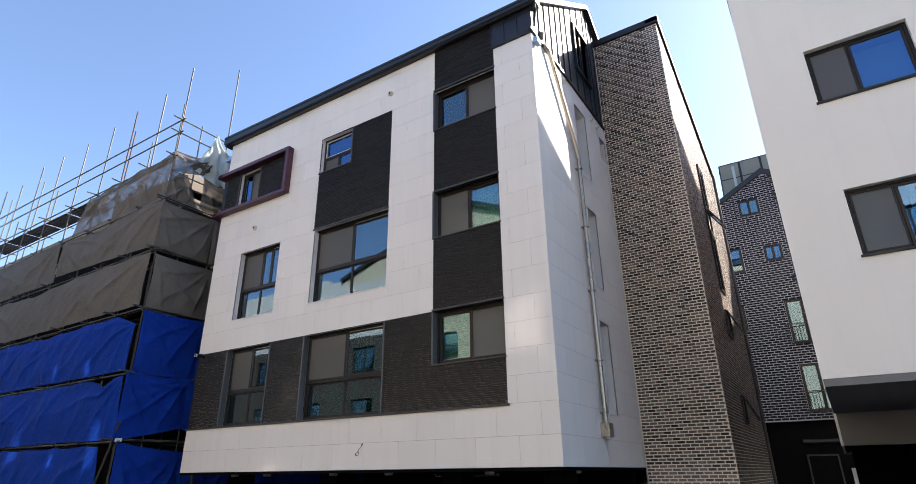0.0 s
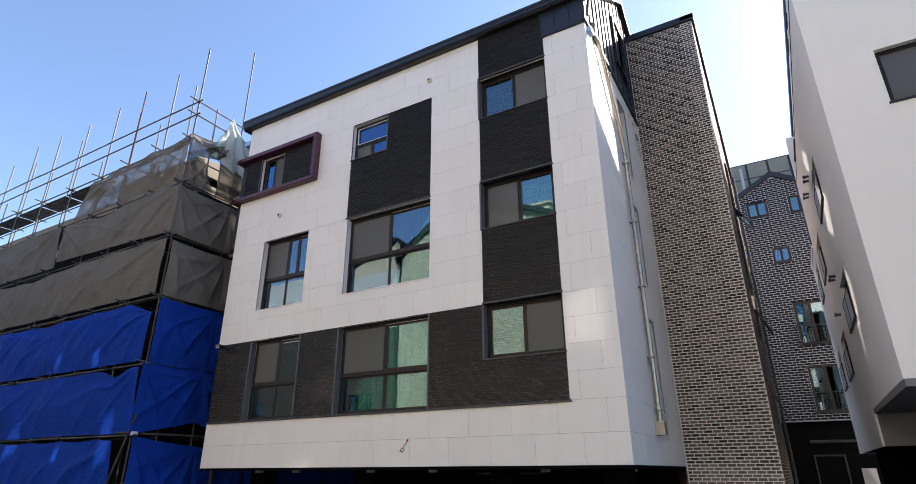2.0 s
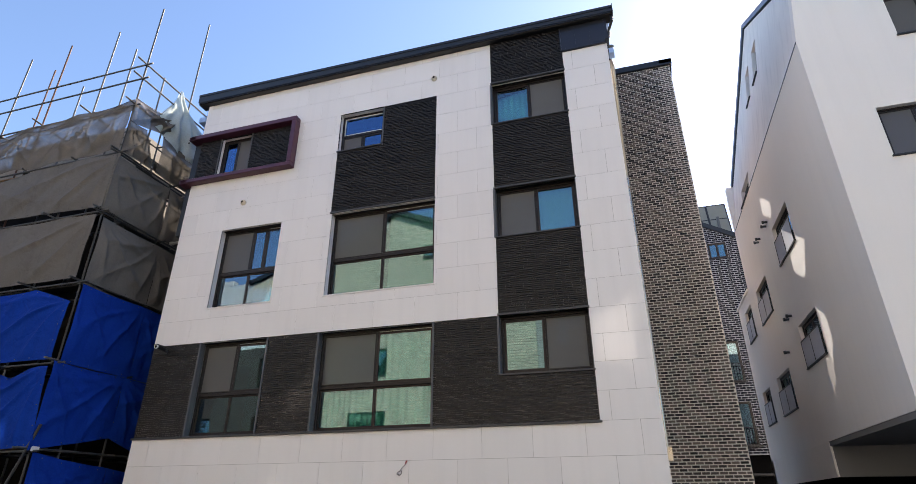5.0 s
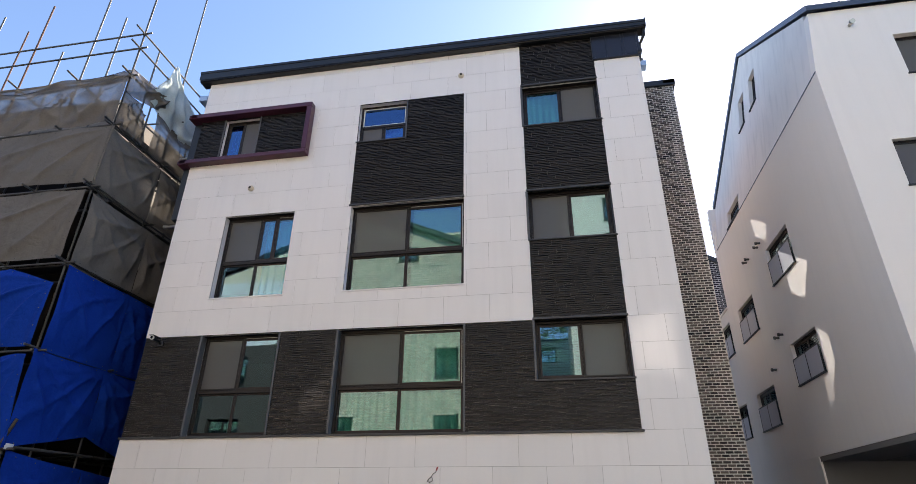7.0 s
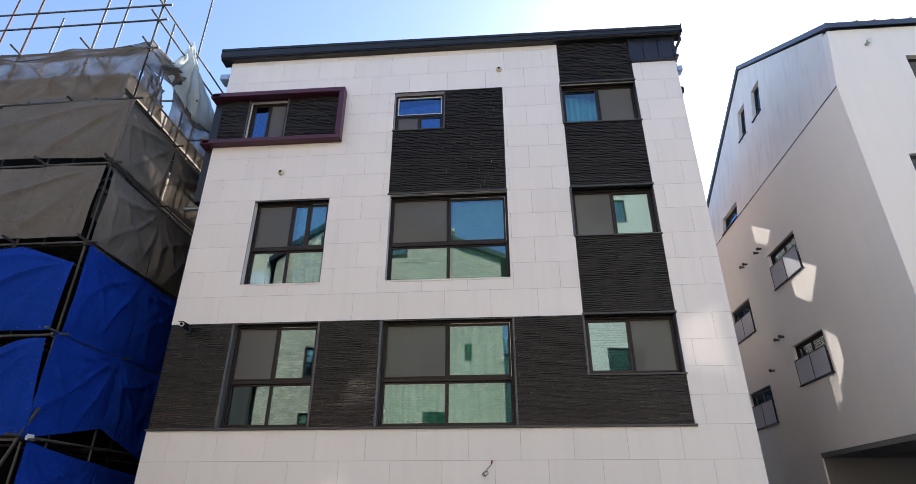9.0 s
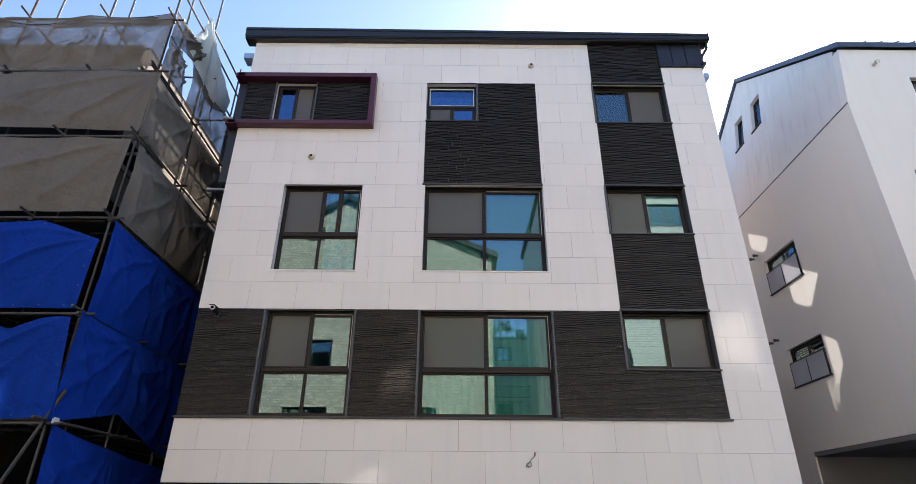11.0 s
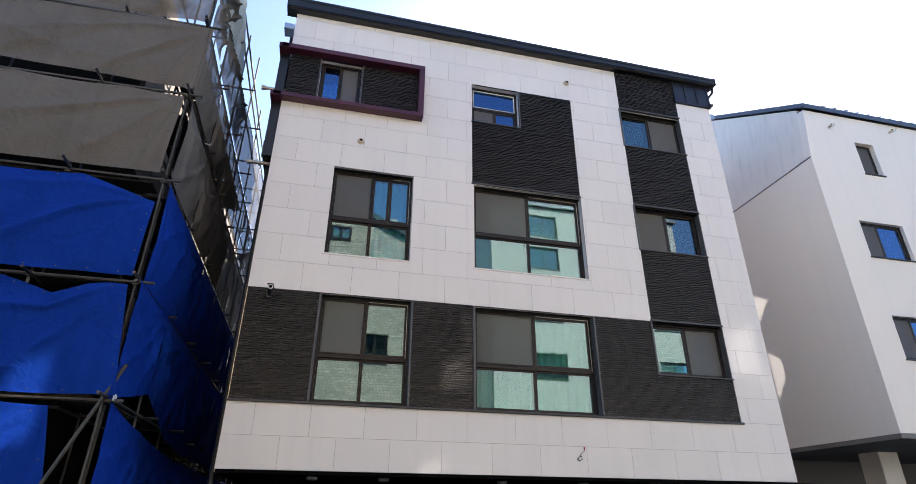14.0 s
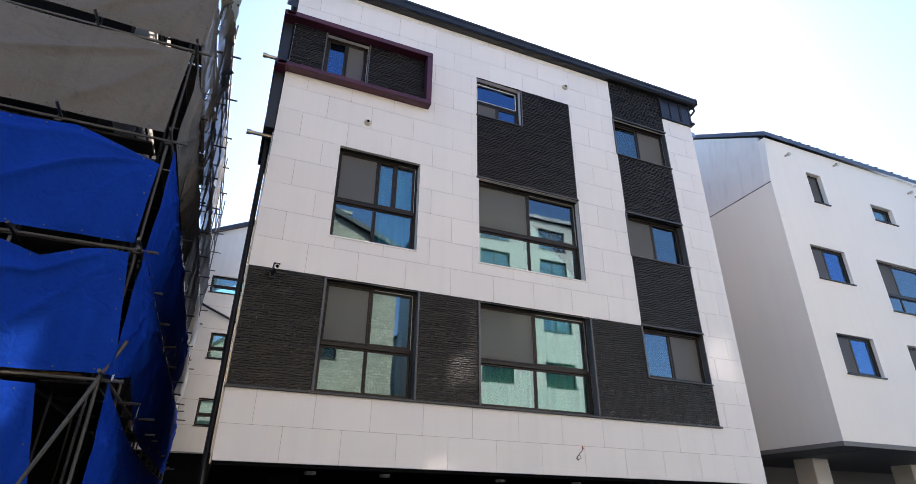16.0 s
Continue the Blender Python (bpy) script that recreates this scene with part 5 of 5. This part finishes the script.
for z in LEVELS + [12.98, 13.5]:
    xe = CX - PITCH * NX - 0.4
    x = CX + 0.3
    while x > xe:
        e = max(xe, x - 5.4)
        pole((x, CY - 0.05, z + rng.uniform(-.02, .02)), (e, CY - 0.05, z + rng.uniform(-.02, .02)), name="ledger")
        x = e + 0.2 if e > xe else xe
    y = CY - 0.35
    ye = CY + PITCH * NY + 0.4
    while y < ye:
        e = min(ye, y + 5.4)
        pole((CX + 0.05, y, z + rng.uniform(-.02, .02) + 0.05), (CX + 0.05, e, z + 0.05 + rng.uniform(-.02, .02)), name="ledger")
        y = e - 0.2 if e < ye else ye
    if z < 12.5:
        pole((CX - 0.9, CY + 0.9, z), (xe, CY + 0.9, z), name="ledger")
        pole((CX - 0.95, CY + 0.9, z), (CX - 0.95, ye, z), name="ledger")
pole((CX + 0.22, CY - 0.1, 3.4), (CX - 0.75, CY - 0.14, 0.9), 0.03, name="brace")
for x0 in (CX - 6.0, CX - 7.9, CX - 9.8, CX - 11.7, CX - 13.6):
    s = Shape()
    for q in range(5):
        s.cbox(x0 - 1.8, x0, CY + 0.15 + q * 0.14, CY + 0.27 + q * 0.14, 12.07, 12.10, 0.004)
    part("deck_board", s, GALV, scaf, "steel scaffold deck")
for z in LEVELS[1:6]:
    for x0 in (CX - 0.25, CX - 2.1, CX - 3.95, CX - 5.8, CX - 7.65):
        part("deck_board", Shape().cbox(x0 - 1.75, x0, CY + 0.2, CY + 0.6, z + 0.06, z + 0.10, 0.006), GALV if rng.random() < 0.7 else WOOD, scaf)


# side decks added to block sun and darken the gap behind the sheets
for z in LEVELS[1:6]:
    for y0 in (CY + 0.75, CY + 2.6, CY + 4.45, CY + 6.3):
        part("deck_board", Shape().cbox(CX - 0.85, CX - 0.15, y0, y0 + 1.78, z + 0.06, z + 0.10, 0.006), GALV, scaf)


def tarp(name, material, label, a, b, c, d, out, seed, amp=0.07, nu=80, nv=40, scallop=0.05, drop=(), tension=((1, 1), (0, 1)), eyelets=True, pleat=0.0, pull=0.16):
    """A hung sheet with folds. a, b: lower corners; c, d: upper corners above them; out: the way it bulges.
    drop: (place, width, depth) of sags in the upper edge; tension: corners from which creases run."""
    a, b, c, d, out = (Vector(q) for q in (a, b, c, d, out))
    L, H = (b - a).length, (c - a).length

    def fn(u, v):
        p = (a * (1 - u) + b * u) * (1 - v) + (c * (1 - u) + d * u) * v
        edge = min(1.0, 4 * v, 4 * (1 - v), 6 * u + 0.2, 6 * (1 - u) + 0.2) ** 0.7
        q = Vector((u * L * 0.5 + v * 0.9 + seed * 7.1, v * 1.1 - u * L * 0.12, seed))
        n1 = noise.noise(q)
        crease = 1 - abs(noise.noise(Vector((u * L * 0.55 - v * H * 0.75 + seed * 5.7, (u * L * 0.25 + v * H * 0.3), seed + 6.0)))) * 5.0
        fold = 1 - abs(noise.noise(Vector((u * L * 0.85 - v * 1.6 + seed * 3.3, v * 0.5 + u * L * 0.22, seed + 4.0)))) * 2.2
        fine = noise.noise(Vector((u * L * 3.4 + seed, v * 2.5 - u * L, seed + 9.0)))
        off = amp * n1 + amp * 0.6 * fold + amp * 0.2 * fine + amp * 0.45 * max(0.0, crease) + math.sin(math.pi * v) * 0.06
        if pleat:
            w = u * L * 2.3 + 0.9 * noise.noise(Vector((u * L * 0.8, v * 0.7, seed + 2.0))) + 0.12 * v
            off += pleat * abs(math.sin(math.pi * w)) ** 0.6 * (0.5 + 0.5 * noise.noise(Vector((u * L * 1.3, v * 0.5, seed + 12.0))))
        for cu, cv in tension:
            du, dv = (u - cu) * L, (v - cv) * H
            dist = math.hypot(du, dv)
            ang = math.atan2(abs(dv), abs(du) + 1e-6)
            ridge = 1 - abs(math.sin(ang * 6.5 + seed * 2 + 0.9 * noise.noise(Vector((dist * 0.6, ang * 2, seed)))))
            off += pull * (ridge ** 2.5 - 0.3) * math.exp(-dist / 3.0) * min(1, dist * 1.6)
        p = p + out * (edge * off + 0.03)
        sag = scallop * abs(math.sin(math.pi * u * L / 1.85)) ** 0.8
        for u0, w, deep in drop:
            sag += deep * max(0.0, 1 - abs(u - u0) / w) ** 1.3
        p.z -= sag * v ** 2
        p.z += 0.5 * scallop * (1 - v) ** 2 * noise.noise(Vector((u * L * 1.1, seed, 2.0)))
        return p
    s = Shape().grid(fn, nu, nv)
    ob = tagged(part(name, s, material, None, smooth=True), label, "tarpaulin", "tarpaulins on the scaffold")
    if eyelets:
        e = Shape()
        for k in range(int(L / 0.45)):
            u = (k + 0.5) / int(L / 0.45)
            for v in (0.03, 0.97):
                q = fn(u, v)
                e.tube(q + out * 0.002, q + out * 0.01, 0.011, 8)
        for k in range(1, 4):
            q = fn(0.994, k / 4)
            e.tube(q + out * 0.002, q + out * 0.01, 0.011, 8)
        part("eyelets", e, GALV, ob, "small metal eyelets along the hems", kind="stuff")
    else:
        part("hem_rope", Shape().path([fn(k / 40, 0.985) + out * 0.012 for k in range(41)], 0.009, 5), CABLE, ob, "thin dark rope along the upper hem")
    return ob


OUTF, OUTS = (0, -1, 0), (1, 0, 0)
FYT = CY - 0.09
SXT = CX + 0.09
BLUE_L, GREY_L, NET_L = "blue tarpaulin sheet tied to the scaffold in folds", "grey-brown tarpaulin sheet tied to the scaffold in folds", "thin grey debris net stretched on the scaffold top"
# level by level: heights, stuff, inset of the front sheet's corner below and above, sags, ends of the front sheets
TIERS = (
    (-0.2, 2.80, BLUETARP, BLUE_L, "blue_tarp", 0.0, 0.65, (), (12.0, 17.0)),
    (2.93, 4.72, BLUETARP, BLUE_L, "blue_tarp", -0.18, 0.06, ((0.91, 0.07, 0.24),), (11.5, 17.0)),
    (4.84, 6.62, BLUETARP, BLUE_L, "blue_tarp", 0.03, 0.0, ((1.0, 0.12, 0.36), (0.45, 0.3, 0.08)), (10.5, 17.0)),
    (6.82, 8.60, GREYTARP, GREY_L, "grey_tarp", 0.07, 0.0, ((0.35, 0.3, 0.16),), (12.2, 17.0)),
    (8.76, 10.42, GREYTARP, GREY_L, "grey_tarp", -0.16, -0.2, ((0.35, 0.35, 0.2), (0.0, 0.1, 0.1)), (6.5, 12.5, 17.0)))
k = 0
for zi, (z0, z1, m_, lab, nm, inset, top_in, drops, ends) in enumerate(TIERS):
    xr = 0.0
    for q, xe in enumerate(ends):
        gap = 0.32 if zi == 4 and q else 0.0
        rise = 0.18 if zi == 4 and q == 0 else 0.0
        tarp(nm, m_, lab, (CX - xe, FYT, z0 + rise), (CX - xr - (inset if q == 0 else 0.06), FYT, z0), (CX - xe, FYT, z1), (CX - xr - (top_in if q == 0 else 0.02 + gap), FYT, z1), OUTF, 1.7 + k, nu=int(22 * (xe - xr)), nv=44, drop=drops if q == 0 else (), eyelets=q < 2)
        xr = xe
        k += 1
    yl = CY - (0.02, 0.16, 0.02, 0.02, 0.16)[zi]
    for bay in range(8):
        q = bay // 3
        w = PITCH * (1 if bay else 1.05)
        ms, ls, ns = m_, lab, nm
        if zi == 4 and q == 0:
            ms, ls, ns = WORN, "worn grey-brown sheet letting some light through", "grey_tarp"
        if zi >= 3 and q >= 1:
            ms, ls, ns = SILVER, "silver-grey translucent sheet tied to the scaffold", "silver_sheet"
        if zi in (2, 3) and q == 2:
            ms, ls, ns = PALETARP, "pale sheet tied to the scaffold", "pale_sheet"
        lo = z0 - 0.06 if zi else 0.2
        hi = z1 + (0.06 if zi < 3 else -0.1)
        # the lowest sheet hangs open at its upper edge, the next one at its lower edge
        la, lb = [(lo, 3.3, 2.75, 2.6)[min(3, bay + e)] if zi == 1 else lo for e in (0, 1)]
        ha, hb = [hi - (0.0, 0.22, 0.36, 0.42)[min(3, bay + e)] if zi == 0 else hi for e in (0, 1)]
        slit = 0.0 if bay == 0 and zi < 4 else 0.05
        tarp(ns, ms, ls, (SXT, yl, la), (SXT, yl + w - slit, lb), (SXT, yl, ha), (SXT, yl + w - slit * 0.4, hb), OUTS, 3.1 + k, nu=48, nv=36, amp=0.05, eyelets=bay < 4, scallop=0.03, pleat=0.03 if bay == 0 else 0.08, pull=0.1 if bay < 2 else 0.05)
        yl += w
        k += 1
tarp("debris_net", NET, NET_L, (CX - 6.1, FYT + 0.03, 10.5), (CX + 0.05, FYT + 0.03, 10.5), (CX - 5.6, FYT + 0.06, 11.9), (CX + 0.05, FYT + 0.06, 12.2), OUTF, 30, amp=0.11, nu=130, scallop=0.2, eyelets=False, tension=((0.3, 1), (0.7, 1), (1, 1)))
tarp("debris_net", NET, NET_L, (CX - 5.6, FYT + 0.09, 11.72), (CX + 0.05, FYT + 0.09, 11.86), (CX - 5.5, FYT + 0.08, 11.98), (CX + 0.05, FYT + 0.08, 12.26), OUTF, 33, amp=0.05, nu=130, nv=12, scallop=0.12, eyelets=False)
tarp("debris_net", NET, NET_L, (SXT, CY + 1.1, 10.5), (SXT, CY + 4.2, 10.5), (SXT, CY + 1.1, 11.75), (SXT, CY + 4.2, 12.0), OUTS, 45, amp=0.09, nu=80, nv=30, scallop=0.15, eyelets=False)
tarp("debris_net", NET, NET_L, (SXT, CY - 0.1, 11.45), (SXT, CY + 1.5, 11.9), (SXT, CY - 0.1, 12.26), (SXT, CY + 1.5, 12.65), OUTS, 41, amp=0.1, nu=50, nv=24, scallop=0.12, eyelets=False)
tarp("debris_net", NET, NET_L, (SXT + 0.02, CY - 0.1, 10.46), (SXT + 0.02, CY + 1.0, 10.5), (SXT, CY - 0.1, 11.5), (SXT, CY + 0.5, 11.6), OUTS, 43, amp=0.06, nu=50, nv=24, scallop=0.05, eyelets=False)
tarp("silver_sheet", SILVER, "silver-grey translucent sheet tied to the scaffold", (SXT, CY + 3.4, 10.4), (SXT, CY + 10.5, 10.4), (SXT, CY + 3.4, 11.9), (SXT, CY + 10.5, 12.8), OUTS, 55, amp=0.08, eyelets=False)
tag = part("paper_tag", Shape().grid(lambda u, v: (CX + 0.16 + 0.01 * math.sin(4 * u), CY - 0.12 + 0.2 * u, 2.86 + 0.1 * v), 4, 2), WHITEF, None)
tagged(tag, "small white tag tied at the tarpaulin hem", "tag")
# net bundle tied to the rail
_s = Shape()
HI = ((9.6, 11.95), (10.15, 12.85), (10.38, 13.62), (10.62, 13.3), (11.05, 12.9), (11.7, 12.7), (12.35, 12.4))
LO = ((9.6, 11.82), (9.95, 11.76), (10.3, 11.66), (10.7, 11.53), (11.1, 11.47), (11.6, 11.5), (12.2, 11.8))


def sack(u, v):
    """A gathered net: knotted at the rail, bellied, drawn out to one side."""
    k = u * 6
    i = min(5, int(k))
    f = k - i
    a = (HI[i][0] * (1 - f) + HI[i + 1][0] * f, HI[i][1] * (1 - f) + HI[i + 1][1] * f)
    b = (LO[i][0] * (1 - f) + LO[i + 1][0] * f, LO[i][1] * (1 - f) + LO[i + 1][1] * f)
    y, z = a[0] * v + b[0] * (1 - v), a[1] * v + b[1] * (1 - v)
    belly = math.sin(math.pi * u) ** 0.7 * math.sin(math.pi * min(1, (1 - v) * 0.95)) ** 0.8 * 0.14
    ang, far_off = math.atan2(y - 10.31, 13.75 - z), math.hypot(y - 10.31, 13.75 - z)
    fold = 0.06 * math.sin(19 * ang + 2.5 * noise.noise(Vector((y * 2, z * 1.5, 3)))) * min(1.0, far_off) + 0.05 * noise.noise(Vector((y * 3, z * 3, 1)))
    return (CX + 0.12 + belly + fold * math.sin(math.pi * u), y, z + 0.05 * noise.noise(Vector((y * 3, z * 2, 8))))


_s.grid(sack, 90, 36)
_s.grid(lambda u, v: (2 * (CX + 0.12) - sack(u, 1 - (1 - v) * 0.97)[0] * 0.999 - 0.01, sack(u, v)[1], sack(u, v)[2] + 0.02), 90, 36)
tagged(part("net_sack", _s, SACKM, None, smooth=True), "whitish plastic net bundle knotted to the top rail", "bundle")
# unfinished building inside the scaffold
site = thing("unfinished_building", "raw concrete building shell behind the scaffold", "building")
part("wall", wall_shape((-36, -18.75, 10.2, 11.9), [(-31.0, -24.5, 10.55, 11.25)], 0, 0.25), CONCRETE, site, "raw concrete wall", facing("-y", 10.3))
part("formwork_wall", Shape().box(-36, -18.75, 10.3, 10.55, -0.5, 10.2).box(-19.0, -18.75, 10.55, 25.5, -0.5, 8.2), GAPSHADE, site, "lower wall coloured dark brown for the shade of the gaps")
part("parapet", Shape().cbox(-23.5, -18.7, 10.25, 10.45, 11.9, 12.5).cbox(-18.95, -18.7, 10.45, 25, 11.9, 12.55), CONCRETE, site, "beige concrete parapet")
part("wall", Shape().box(-19.0, -18.75, 10.55, 25.5, 8.2, 11.9), CONCRETE, site)
part("wall", Shape().box(-36.2, -36, 10.3, 25.5, -0.5, 11.9), GAPSHADE, site)
part("roof_slab", Shape().box(-36, -18.75, 10.55, 25.5, 11.6, 11.85).box(-36, -18.75, 25.5, 25.7, -0.5, 11.9), CONCRETE, site)
part("formwork_board", Shape().cbox(-30.6, -24.8, 10.2, 10.25, 10.5, 10.62), WOOD, site, "orange formwork board")
